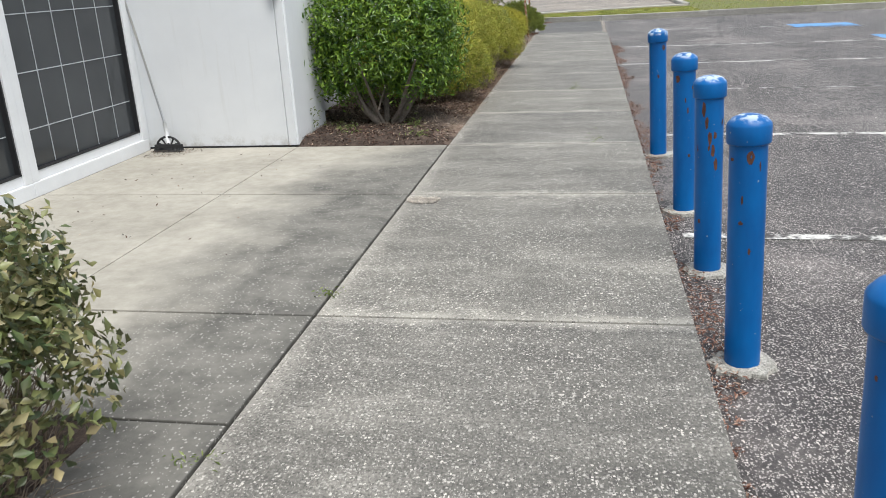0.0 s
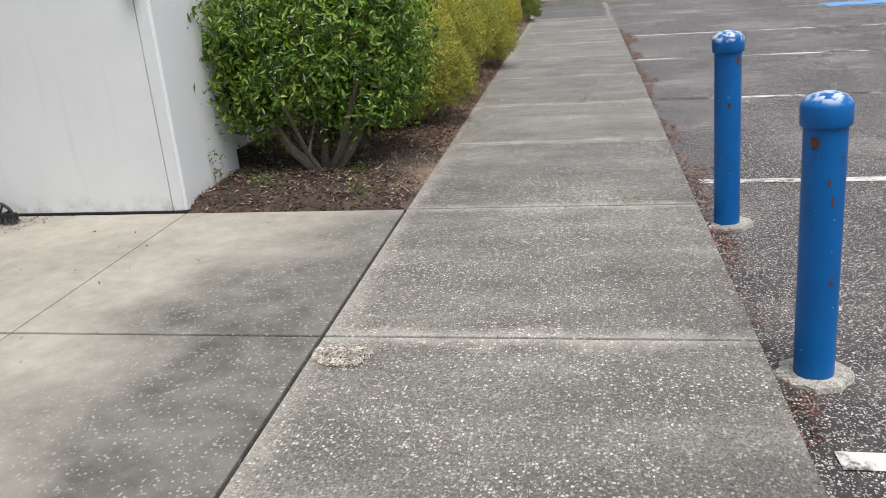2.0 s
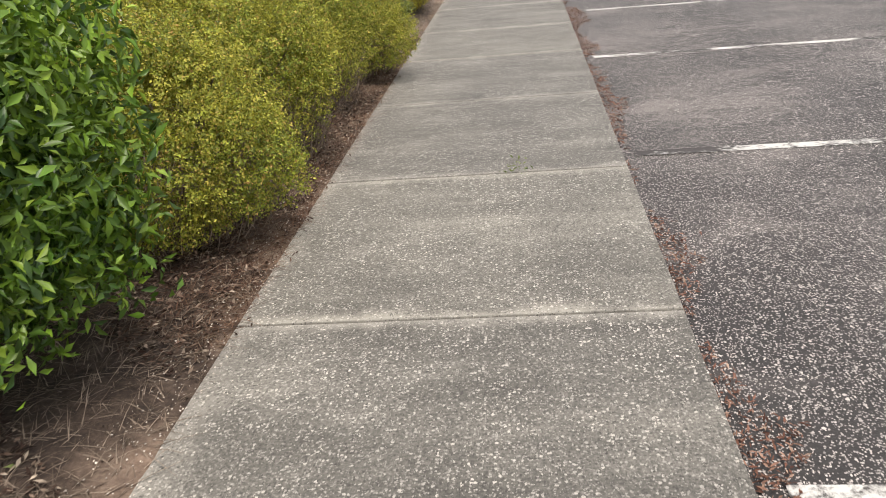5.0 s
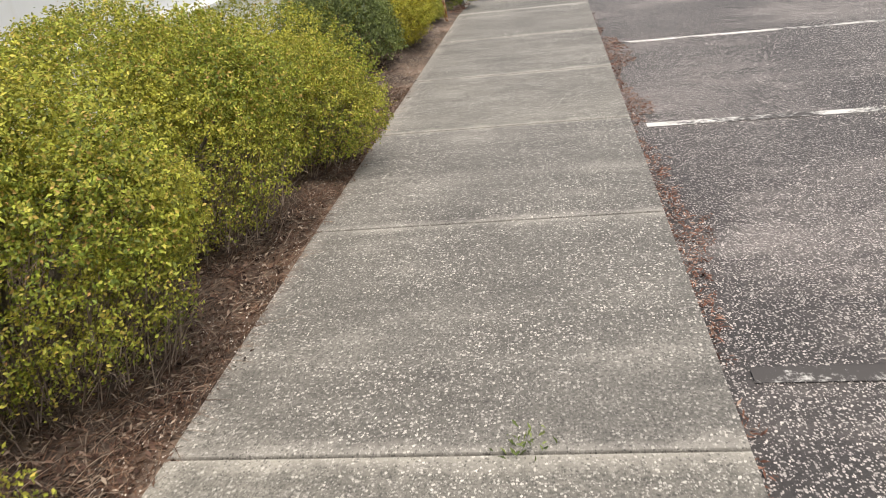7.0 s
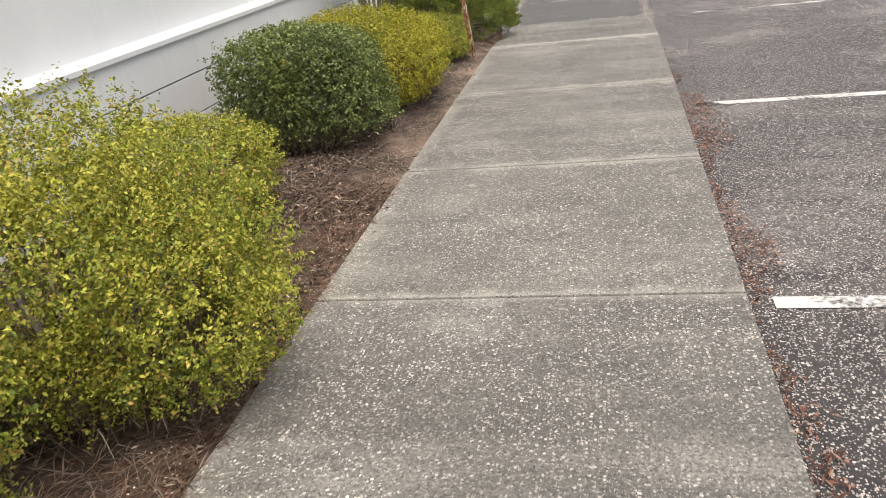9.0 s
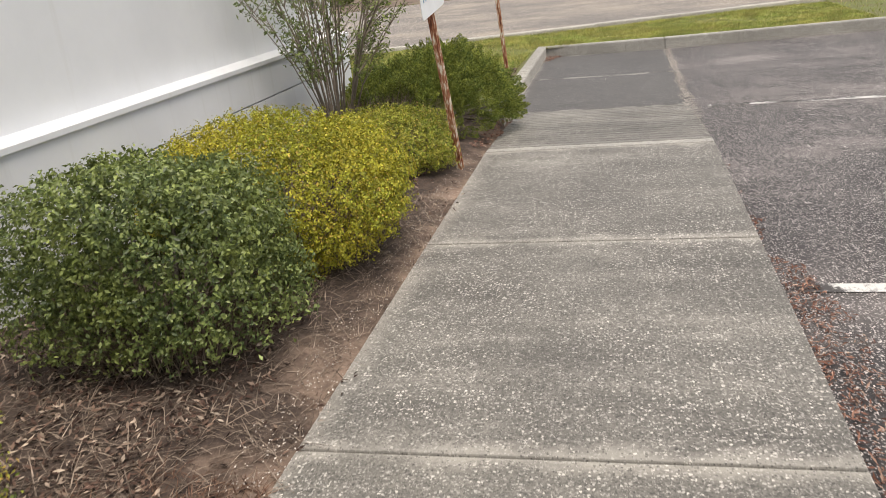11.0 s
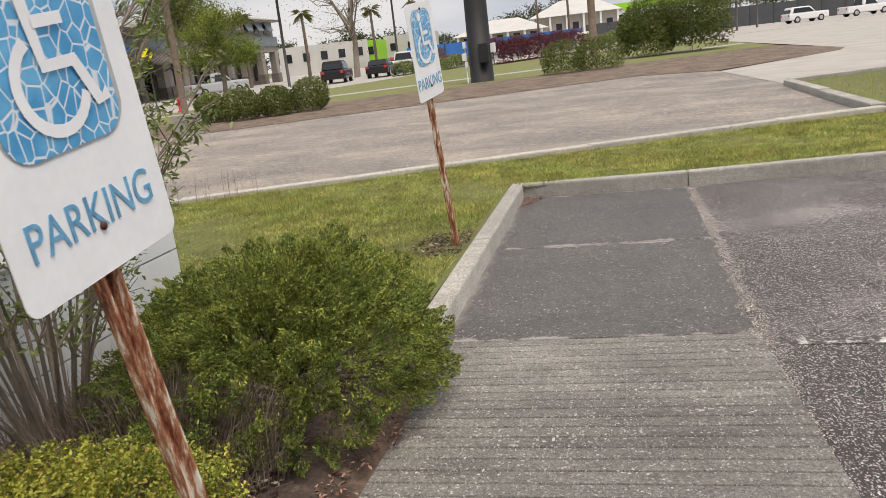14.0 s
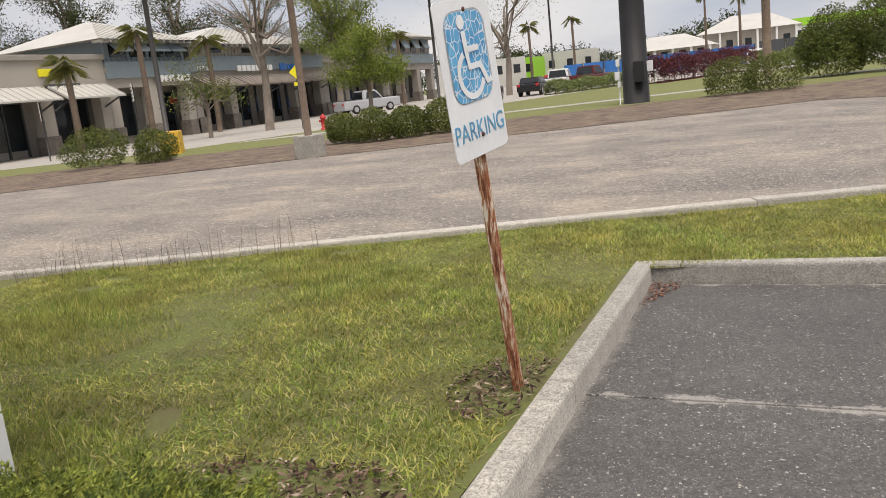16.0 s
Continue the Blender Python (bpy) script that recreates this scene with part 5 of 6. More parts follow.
# ---- beyond the road: poles, shrubs, trees ----
M_STUCCO = simple("beige_stucco", (0.42, 0.385, 0.335), 0.85, vary=0.12, scale=0.6, fine=12)
M_STUCCO2 = simple("grey_brown_stucco", (0.33, 0.3, 0.265), 0.85, vary=0.15, scale=0.6, fine=12)
M_SIDING = simple("blue_grey_siding", (0.2, 0.245, 0.27), 0.7, vary=0.12, scale=0.8, fine=9)
M_DARKTRIM = simple("dark_grey_trim", (0.07, 0.075, 0.08), 0.6, vary=0.2, scale=1)
M_METALROOF = simple("pale_metal_roof", (0.56, 0.55, 0.51), 0.5, 0.2, vary=0.1, scale=0.5, fine=8)
M_AWNING = simple("brown_striped_awning", (0.16, 0.125, 0.1), 0.7, vary=0.3, scale=3)
M_STONE = ground_material("stacked_stone", [(0.35, (0.1, 0.085, 0.075)), (0.6, (0.24, 0.21, 0.18))], 5)
M_DARKGLASS = simple("dark_shop_glass", (0.02, 0.024, 0.028), 0.08, vary=0.4, scale=0.7, bumps=0)
M_WHITE = simple("white_letter", (0.8, 0.8, 0.78), 0.5, vary=0.05)
M_YELLOW = simple("yellow_paint", (0.72, 0.43, 0.05), 0.55, vary=0.15, scale=4)
M_SIGNYELLOW = simple("fluorescent_yellow_sign", (0.8, 0.72, 0.02), 0.5, vary=0.05)
M_RED = simple("red_paint", (0.5, 0.03, 0.03), 0.5, vary=0.15)
M_POLEDARK = simple("dark_bronze_pole", (0.04, 0.037, 0.035), 0.55, vary=0.2)
M_WOODPOLE = ground_material("weathered_wood_pole", [(0.35, (0.09, 0.065, 0.05)), (0.65, (0.2, 0.15, 0.11))], 10)
M_BIGPOLE = simple("black_pole_sleeve", (0.014, 0.014, 0.015), 0.6, vary=0.4, scale=2, fine=20)
M_GREENPAINT = simple("lime_green_panel", (0.3, 0.62, 0.04), 0.6, vary=0.05)
M_BLUEFENCE = simple("blue_fence_cloth", (0.03, 0.17, 0.5), 0.7, vary=0.25, scale=0.5)


def on_ground(x, y):
    return far_z(x, y) + 0.02


def pole(name, label, category, x, y, h, r, mat):
    e = thing(name, label, category, at=(x, y, on_ground(x, y)))
    bm = bmesh.new()
    tube(bm, [(0, 0, -0.3), (0, 0, h * 0.5), (0, 0, h)], [r, r * 0.92, r * 0.8], 16)
    part("shaft", bm, mat, e)
    return e


big = pole("sign_pole", "thick black sleeved pole with grey meter boxes", "pole", -6.8, 55.8, 9.5, 0.55, M_BIGPOLE)
for k, (dx, dz, w, h) in enumerate(((-0.66, 1.0, 0.2, 0.34), (-0.62, 1.55, 0.14, 0.3), (0.68, 1.25, 0.22, 0.42), (-0.6, 0.7, 0.12, 0.24))):
    part("meter_box", boxed(dx - w / 2, dx + w / 2, -0.5, -0.25, dz, dz + h, 0.02), M_FRAME, big, "grey electric meter box")
bm = bmesh.new()
tube(bm, [(-0.62, -0.3, -0.1), (-0.62, -0.3, 1.6)], 0.03, 8)
part("conduit", bm, M_FRAME, big, "grey conduit pipe")
part("cabinet", boxed(0.05, 0.5, -0.72, -0.45, 0.85, 1.7, 0.02), M_BIGPOLE, big, "black box")
lamp = pole("street_lamp", "dark lamp post on a concrete block with yellow crossing sign", "street lamp", -13.6, 41.0, 9, 0.11, M_WOODPOLE)
part("base_block", boxed(-0.33, 0.33, -0.33, 0.33, -0.2, 0.62, 0.03), M_KERB, lamp, "pale concrete block")
for x, y, h in ((-30.9, 54.5, 12),):
    e = pole("street_lamp", "slim dark bronze lamp post before the shops", "street lamp", x, y, h, 0.14, M_POLEDARK)
pole("utility_pole", "weathered brown wooden utility pole", "utility pole", -2.2, 76, 10, 0.27, M_WOODPOLE)
for x, y, h in ((-28.5, 85.3, 10), (-25.8, 112.7, 11), (12, 112, 9), (15, 118, 10)):
    e = pole("street_lamp", "tall dark car-park lamp with twin heads", "street lamp", x, y, h, 0.13, M_POLEDARK)
    part("arm", boxed(-1.1, 1.1, -0.06, 0.06, h - 0.08, h + 0.04), M_POLEDARK, e)
    for s in (-1, 1):
        part("lamp_head", boxed(s * 1.3 - 0.4, s * 1.3 + 0.4, -0.2, 0.2, h - 0.1, h + 0.08, 0.03), M_POLEDARK, e)

e = thing("crossing_sign", "yellow diamond pedestrian crossing sign on a thin post", "sign", at=(-26.4, 60.5, on_ground(0, 60.5)))
bm = bmesh.new()
tube(bm, [(0, 0, -0.2), (0, 0, 3.3)], 0.05, 8)
part("post", bm, M_POLEDARK, e)
bm = boxed(-0.27, 0.27, -0.02, 0.02, -0.27, 0.27)
bmesh.ops.rotate(bm, verts=bm.verts, matrix=Matrix.Rotation(radians(45), 3, "Y"))
bmesh.ops.rotate(bm, verts=bm.verts, matrix=Matrix.Rotation(radians(35), 3, "Z"))
bmesh.ops.translate(bm, verts=bm.verts, vec=(0.05, -0.06, 3.2))
part("plate", bm, M_SIGNYELLOW, e)
bm = boxed(-0.18, 0.18, -0.02, 0.02, -0.1, 0.1)
bmesh.ops.rotate(bm, verts=bm.verts, matrix=Matrix.Rotation(radians(35), 3, "Z"))
bmesh.ops.translate(bm, verts=bm.verts, vec=(0.05, -0.06, 2.55))
part("arrow_plate", bm, M_SIGNYELLOW, e)
e = thing("hydrant", "small red fire hydrant on the far grass", "fire hydrant", at=(-23.3, 57.7, on_ground(0, 57.7)))
part("barrel", lathe(bmesh.new(), [(0.2, -0.05), (0.2, 0.06), (0.13, 0.08), (0.13, 0.55), (0.17, 0.57), (0.17, 0.62), (0.1, 0.74), (0.03, 0.8), (0, 0.81)], 14), M_RED, e)
bm = bmesh.new()
tube(bm, [(-0.24, 0, 0.45), (0.24, 0, 0.45)], 0.06, 8)
part("outlet", bm, M_RED, e)
e = thing("parking_block", "yellow painted concrete pillar stub", "bollard", at=(-24.9, 48.0, on_ground(0, 48)), turn=30)
part("block", boxed(-0.42, 0.42, -0.42, 0.42, -0.2, 0.95, 0.05), M_YELLOW, e)
e = thing("stone_pillar", "weathered concrete base with wooden post", "pillar", at=(5.4, 36.8, 0.1))
part("base", boxed(-0.3, 0.3, -0.3, 0.3, -0.2, 0.75, 0.04), M_KERB, e)
part("post", boxed(-0.16, 0.16, -0.16, 0.16, 0.75, 3.5, 0.02), M_WOODPOLE, e)

far_shrubs = "roadside shrubs"
for k, (x, y, r, h) in enumerate(((-24.6, 43.6, 1.15, 0.75), (-22.1, 44.0, 0.68, 0.6), (-15.3, 45.9, 0.62, 0.55), (-13.8, 45.4, 0.62, 0.55), (-12.9, 46.2, 0.6, 0.55), (-11.9, 47.0, 0.68, 0.62), (-3.1, 55.5, 1.0, 0.75), (-1.5, 55.8, 0.95, 0.75))):
    z = on_ground(x, y)
    bush("rounded dark green roadside shrub on mulch", (x, y, z + h * 0.85), (r, r, h), 5200, 0.08, M_FARLEAF, 300 + k, 2.2, -0.8, 0.4, 0.5, 0.8, 0.14, 9, group=far_shrubs, ground=z, twig=False, stems=3)
for k, (x, y, r, h) in enumerate(((0.9, 65.2, 1.5, 1.4), (3.4, 65.6, 1.7, 1.7))):
    z = on_ground(x, y)
    bush("loose tall green shrub on the mulch island", (x, y, z + h * 0.95), (r, r, h), 12000, 0.15, M_FARLEAF, 320 + k, 2.0, -0.7, 0.6, 0.45, 0.9, 0.22, 8, group=far_shrubs, ground=z, twig=False, stems=3)


def hedge_run(label, a, b, width, high, mat, seed, size=0.14):
    rng = np.random.default_rng(seed)
    a, b = np.array(a, float), np.array(b, float)
    length = np.linalg.norm(b - a)
    n = int(length * 1500)
    s = rng.uniform(0, 1, n)
    around = rng.uniform(-0.35, math.pi + 0.35, n)
    rough = 1 + 0.12 * np.sin(s * length * 2.1) + rng.normal(0, 0.06, n)
    d = (b - a) / length
    off = np.cos(around) * width / 2 * rough
    z = np.clip(np.abs(np.sin(around)) ** 0.5 * np.sign(np.sin(around)), -0.2, 1) * high * rough
    pos = np.stack([a[0] + d[0] * s * length - d[1] * off, a[1] + d[1] * s * length + d[0] * off, z], 1)
    pos[:, 2] = np.maximum(pos[:, 2], 0.05) * rng.uniform(0.75, 1, n) + 0.006 * (pos[:, 1] - 30)
    out = np.stack([-d[1] * np.cos(around), d[0] * np.cos(around), np.abs(np.sin(around))], 1)
    e = thing("hedge", label, "hedge")
    part("foliage", leaves("foliage", pos, out, size, rng, 0.55, 0.8), mat, e)
    for k in range(int(length / 1.2)):
        bm = bmesh.new()
        p = a + d * (k + 0.5) * 1.2
        tube(bm, [(p[0], p[1], far_z(0, p[1]) - 0.1), (p[0], p[1], far_z(0, p[1]) + high * 0.7)], 0.05, 6)
        part("stem", bm, M_BARK, e)


hedge_run("long clipped maroon-leaved hedge by the car park", (-10.4, 82.2), (-4.0, 93.4), 1.6, 1.9, M_MAROON, 330)
hedge_run("low clipped green hedge by the car park", (-17.3, 80.0), (-12.0, 88.0), 1.2, 1.0, M_DARKHEDGE, 331)
hedge_run("green hedge at the car park edge", (-3.6, 97), (4.5, 104), 1.4, 1.4, M_DARKHEDGE, 332)


def tree(label, x, y, h, crown, wide, mat, seed, count=2600, leaf=0.2, bare=0.0, name="tree", slim=0.5):
    """A tapered trunk, forking limbs and a crown of leaf clumps with gaps."""
    rs, rng = random.Random(seed), np.random.default_rng(seed)
    e = thing(name, label, "tree", at=(x, y, on_ground(x, y)))
    bm = bmesh.new()
    r = 0.018 * h + 0.03
    top = h - crown * 0.55
    tube(bm, [(0, 0, -0.2), (0.02 * h, 0, top * 0.5), (0, 0.02 * h, top)], [r * 1.3, r, r * 0.7], 9)
    centres = []
    for k in range(13):
        a = 2.4 * k + rs.uniform(-0.4, 0.4)
        z0 = top * rs.uniform(0.55, 1.0)
        reach = wide / 2 * rs.uniform(0.35, 0.95)
        z1 = h - crown * rs.uniform(0.08, 0.95)
        mid = Vector((reach * 0.45 * math.cos(a), reach * 0.45 * math.sin(a), (z0 + z1) / 2 + 0.1 * crown))
        end = Vector((reach * math.cos(a), reach * math.sin(a), max(z1, z0)))
        tube(bm, [(0, 0, z0), mid, end], [r * 0.5, r * 0.32, r * 0.12], 6)
        for j in range(3):
            b = a + rs.uniform(-1.2, 1.2)
            tip = end + Vector((0.22 * wide * math.cos(b), 0.22 * wide * math.sin(b), rs.uniform(0.02, 0.2) * crown))
            tube(bm, [mid if j else end, tip], [r * 0.2, r * 0.05], 5)
            centres.append(tip)
        centres += [end, mid]
    centres.append(Vector((0, 0, h - crown * 0.08)))
    part("trunk", bm, M_BARK, e)
    c = np.array([tuple(v) for v in centres])
    pick = rng.integers(0, len(c), count)
    spread = wide * 0.11 * (1 + bare)
    pos = c[pick] + rng.normal(0, 1, (count, 3)) * [spread, spread, spread * 0.75]
    out = unit(pos - np.array([0, 0, h - crown * 0.6]))
    part("crown", leaves("crown", pos, out, leaf, rng, slim, 0.9), mat, e)
    return e


M_BUD = leaf_material("reddish_tree_buds", [(0, (0.16, 0.09, 0.075)), (1, (0.34, 0.22, 0.17))], (0.3, 0.18, 0.14), 0.7, 1, 0.2)
M_LIME = leaf_material("fresh_green_leaf", [(0, (0.06, 0.11, 0.02)), (0.5, (0.15, 0.22, 0.04)), (1, (0.3, 0.34, 0.07))], (0.3, 0.32, 0.07), 0.6, 0.8, 0.2)
tree("round young tree with yellow-green leaves", -24.4, 65.1, 5.4, 4.3, 3.2, M_LIME, 401, 12000, 0.16)
tree("tall pale green tree before the shops", -37.5, 84, 12.5, 9, 5.5, M_LIME, 402, 12000, 0.22)
tree("nearly bare tree with reddish buds", -30.8, 63.5, 11.0, 8.5, 5.5, M_BUD, 403, 900, 0.1, 0.6)
tree("thin dark tree in early leaf", -24.5, 92.2, 11.5, 9.5, 8.5, M_FARLEAF, 404, 1800, 0.15, 0.6)
tree("small dull green tree by the forecourt", -33, 60.5, 4.6, 3.4, 3.2, M_FARLEAF, 405, 1600, 0.16)
for k, (x, y, h) in enumerate(((-74, 76, 17), (-80, 84, 19), (-76, 92, 20), (-68, 100, 18), (-88, 70, 17), (-70, 120, 19), (-66, 135, 19), (-92, 60, 18))):
    tree("tall dark pine behind the shops", x, y, h, h * 0.55, 7.5, M_FARPINE, 410 + k, 5200, 0.34, -0.25, "pine_tree", 0.3)
for k in range(30):
    a = -62 + 3.6 * k
    d = 250 + 30 * math.sin(k * 2.3)
    tree("distant dark green treeline tree", d * math.sin(radians(a)), 21 + d * math.cos(radians(a)), 8 + 2.5 * math.sin(k * 1.7), 7, 12, M_FARPINE, 430 + k, 2600, 0.7, -0.2, "distant_tree")


def palm(label, x, y, h, seed, spread=1.9):
    rs, rng = random.Random(seed), np.random.default_rng(seed)
    e = thing("palm_tree", label, "palm tree", "palms", at=(x, y, on_ground(x, y)))
    bm = bmesh.new()
    n = 9
    tube(bm, [(0.05 * math.sin(k * 0.4), 0.03 * k / n, -0.2 + (h + 0.2) * k / n) for k in range(n + 1)], [0.2 - 0.05 * k / n + 0.02 * (k % 2) for k in range(n + 1)], 10)
    part("trunk", bm, M_WOODPOLE, e)
    verts, faces = [], []
    for k in range(34):
        a, lift = rs.uniform(0, 6.28), rs.uniform(-0.6, 1.15)
        d = Vector((math.cos(a), math.sin(a), 0))
        side = Vector((-math.sin(a), math.cos(a), 0))
        length = spread * rs.uniform(0.75, 1.1)
        for j in range(13):
            s = 0.35 + 0.65 * j / 12
            root = Vector((0, 0, h)) + d * (length * 0.5 * s) + Vector((0, 0, length * (0.5 * lift * s - 0.3 * s * s)))
            for g in (-1, 1):
                tip = root + d * (0.34 * length) * (0.6 + 0.4 * s) + side * g * (0.25 * length * (1.1 - s)) + Vector((0, 0, -0.14 * length))
                w = side.cross(tip - root).normalized() * 0.028
                i = len(verts)
                verts += [tuple(root - w), tuple(root + w), tuple(tip)]
                faces.append((i, i + 1, i + 2))
    part("crown", mesh_of("crown", np.array(verts), np.array(faces)), M_PALM, e)
    return e


for k, (x, y, h) in enumerate(((-37.6, 54.9, 5.0), (-38.6, 61.8, 7.0), (-39.2, 69.2, 6.6), (-38.5, 92, 7.0), (-38, 98, 7.2), (-36, 110, 7.5), (-21.1, 139.3, 9.5), (-13.4, 160.5, 11), (-7.2, 140.9, 9), (-30, 140, 9), (-33, 128, 8))):
    palm("cabbage palm with ragged yellow-green crown", x, y, h, 460 + k)


# ---- the shops ----
def letters(text, size, mat, parent, m, label):
    cu = bpy.data.curves.new("word", "FONT")
    cu.body, cu.size, cu.extrude = text, size, 0.03
    cu.align_x = "CENTER"
    tmp = new("word_curve", cu)
    me = bpy.data.meshes.new_from_object(tmp.evaluated_get(bpy.context.evaluated_depsgraph_get()))
    bpy.data.objects.remove(tmp)
    me.materials.clear()
    o = part("lettering", me, mat, parent, label)
    o.matrix_basis = m
    return o


FACE = pose(0, 0, 0, 90, 0, 90)


def shop(label, y0, y1, top, mat, bays, awning=None, tower=None, x=-42.0):
    """One shop unit: pillars with stone feet, glazed bays, a fascia, and an awning or an upper floor."""
    g = far_z(0, (y0 + y1) / 2) + 0.25
    e = thing("shop_building", label, "shop", "row of shops", at=(x, y0, g))
    w = y1 - y0
    part("wall", boxed(-14, 0, 0, w, 3.5, top), mat, e)
    part("cornice", boxed(-14.15, 0.18, -0.02, w + 0.02, top, top + 0.35, 0.05), M_STUCCO2, e)
    part("back_wall", boxed(-14, -1.7, 0.02, w - 0.02, -0.5, 3.5), M_STUCCO2, e)
    step = w / bays
    for k in range(bays + 1):
        c = min(max(k * step, 0.4), w - 0.4)
        part("pillar", boxed(-0.75, 0.05, c - 0.42, c + 0.42, 0.9, 3.5), mat, e)
        part("pillar_foot", boxed(-0.85, 0.15, c - 0.52, c + 0.52, -0.4, 0.9, 0.03), M_STONE, e, "stacked stone foot")
    for k in range(bays):
        a, b = k * step + 0.5, (k + 1) * step - 0.5
        m = max(2, round((b - a) / 1.3))
        for j in range(m):
            u, v = a + (b - a) * j / m, a + (b - a) * (j + 1) / m
            part("window", boxed(-1.64, -1.6, u + 0.06, v - 0.06, 0.25, 3.0), M_DARKGLASS, e)
            part("window_frame", boxed(-1.68, -1.55, v - 0.06, v + 0.06, -0.2, 3.1), M_DARKTRIM, e)
        part("transom", boxed(-1.68, -1.56, a, b, 3.0, 3.12), M_DARKTRIM, e)
        if awning:
            bm = bmesh.new()
            q = [bm.verts.new(p) for p in ((0.06, a - 0.3, 3.9), (0.06, b + 0.3, 3.9), (1.7, b + 0.3, 3.05), (1.7, a - 0.3, 3.05), (0.06, a - 0.3, 3.8), (0.06, b + 0.3, 3.8), (1.7, b + 0.3, 2.95), (1.7, a - 0.3, 2.95))]
            for f in ((0, 1, 2, 3), (7, 6, 5, 4), (3, 2, 6, 7), (0, 3, 7, 4), (2, 1, 5, 6)):
                bm.faces.new([q[i] for i in f])
            bmesh.ops.recalc_face_normals(bm, faces=bm.faces)
            o = part("awning", bm, awning, e, "sloping shop awning")
            for j in range(9):
                c = a - 0.25 + (b - a + 0.5) * j / 8
                bm = bmesh.new()
                tube(bm, [(0.06, c, 3.93), (1.7, c, 3.08)], 0.03, 5)
                part("rib", bm, M_METALROOF, o)
            for c in (a, b):
                bm = bmesh.new()
                tube(bm, [(0.06, c, 2.4), (1.55, c, 3.0)], 0.06, 6)
                part("bracket", bm, M_DARKTRIM, o)
    if tower:
        eave, ridge, wall_mat = tower
        part("upper_wall", boxed(-9, -0.1, 0.3, w - 0.3, top + 0.3, eave), wall_mat, e, "upper floor wall")
        part("parapet_band", boxed(-0.08, 0.22, 0, w, top - 0.4, top + 0.7), M_SIDING, e)
        for j in range(int((w - 0.6) / 0.45)):
            c = 0.5 + j * 0.45
            part("batten", boxed(-0.1, -0.05, c - 0.03, c + 0.03, top + 0.7, eave), wall_mat, e)
        for c in (0.18, 0.4, 0.62, 0.82):
            win = part("upper_window", boxed(-0.12, 0.0, w * c - 0.7, w * c + 0.7, top + 1.0, eave - 0.25), M_DARKGLASS, e)
            bm = bmesh.new()
            q = [bm.verts.new(p) for p in ((0.02, w * c - 0.75, eave - 0.2), (0.02, w * c + 0.75, eave - 0.2), (0.65, w * c + 0.75, top + 1.3), (0.65, w * c - 0.75, top + 1.3), (0.06, w * c - 0.75, eave - 0.16), (0.06, w * c + 0.75, eave - 0.16), (0.69, w * c + 0.75, top + 1.36), (0.69, w * c - 0.75, top + 1.36))]
            for f in ((3, 2, 1, 0), (4, 5, 6, 7), (2, 3, 7, 6), (0, 4, 7, 3), (1, 2, 6, 5)):
                bm.faces.new([q[i] for i in f])
            part("shutter", bm, M_SIDING, win, "hinged storm shutter")
        bm = bmesh.new()
        ov = 0.9
        cs = [bm.verts.new(p) for p in ((ov, -ov, eave), (ov, w + ov, eave), (-9 - ov, w + ov, eave), (-9 - ov, -ov, eave))]
        r1, r2 = bm.verts.new((-4.5, w / 2 - 0.6, ridge)), bm.verts.new((-4.5, w / 2 + 0.6, ridge))
        for f in ((cs[0], cs[1], r2, r1), (cs[1], cs[2], r2), (cs[2], cs[3], r1, r2), (cs[3], cs[0], r1), (cs[3], cs[2], cs[1], cs[0])):
            bm.faces.new(f)
        bmesh.ops.recalc_face_normals(bm, faces=bm.faces)
        roof = part("roof", bm, M_METALROOF, e, "standing-seam hipped metal roof")
        for j in range(int((w + 2 * ov) / 0.6)):
            c = -ov + 0.3 + j * 0.6
            f = min(1.0, (c + ov) / (w / 2 + ov), (w + ov - c) / (w / 2 + ov))
            bm = bmesh.new()
            tube(bm, [(ov, c, eave + 0.03), (ov + (-4.5 - ov) * f, c, eave + (ridge - eave) * f + 0.03)], 0.035, 4)
            part("seam", bm, M_METALROOF, roof)
        for j in range(int((w + 1.2) / 0.7)):
            part("rafter_tail", boxed(-0.1, ov - 0.1, -0.5 + j * 0.7, -0.38 + j * 0.7, eave - 0.2, eave - 0.02), M_METALROOF, roof)
    return e


s1 = shop("beige shop unit with a drive-through lane sign", 47.0, 62.0, 5.4, M_STUCCO, 3, M_METALROOF)
letters("DRIVE THRU", 0.34, M_WHITE, s1, pose(0.2, 11.4, 3.62) @ FACE, "white words DRIVE THRU")
part("sign_board", boxed(0.0, 0.15, 10.1, 12.7, 3.5, 4.0, 0.03), M_DARKTRIM, s1)
part("sign_word", boxed(0.0, 0.14, 9.8, 12.2, 4.45, 4.9, 0.03), M_SIGNYELLOW, s1, "yellow shop name sign")
s2 = shop("two-storey corner shop with blue-grey siding and hipped roof", 62.0, 70.3, 4.5, M_STUCCO, 2, None, (6.6, 8.4, M_SIDING))
for k in range(9):
    part("sign_bar", boxed(0.24, 0.34, 4.4 + 0.37 * k + (0.2 if k > 4 else 0), 4.66 + 0.37 * k + (0.2 if k > 4 else 0), 3.75, 4.2), M_WHITE, s2, "white sign character")
s3 = shop("long brown shop unit with striped awnings and metal roof", 70.3, 89.0, 4.7, M_STUCCO2, 4, M_AWNING, (6.3, 8.3, M_STUCCO2))
letters("LS & SPA", 0.5, M_WHITE, s3, pose(0.24, 1.5, 4.35) @ FACE, "white words LS & SPA")
for k in range(8):
    part("sign_bar", boxed(0.24, 0.34, 5.4 + 0.62 * k, 5.85 + 0.62 * k, 4.2, 4.65), M_WHITE, s3, "white sign character")
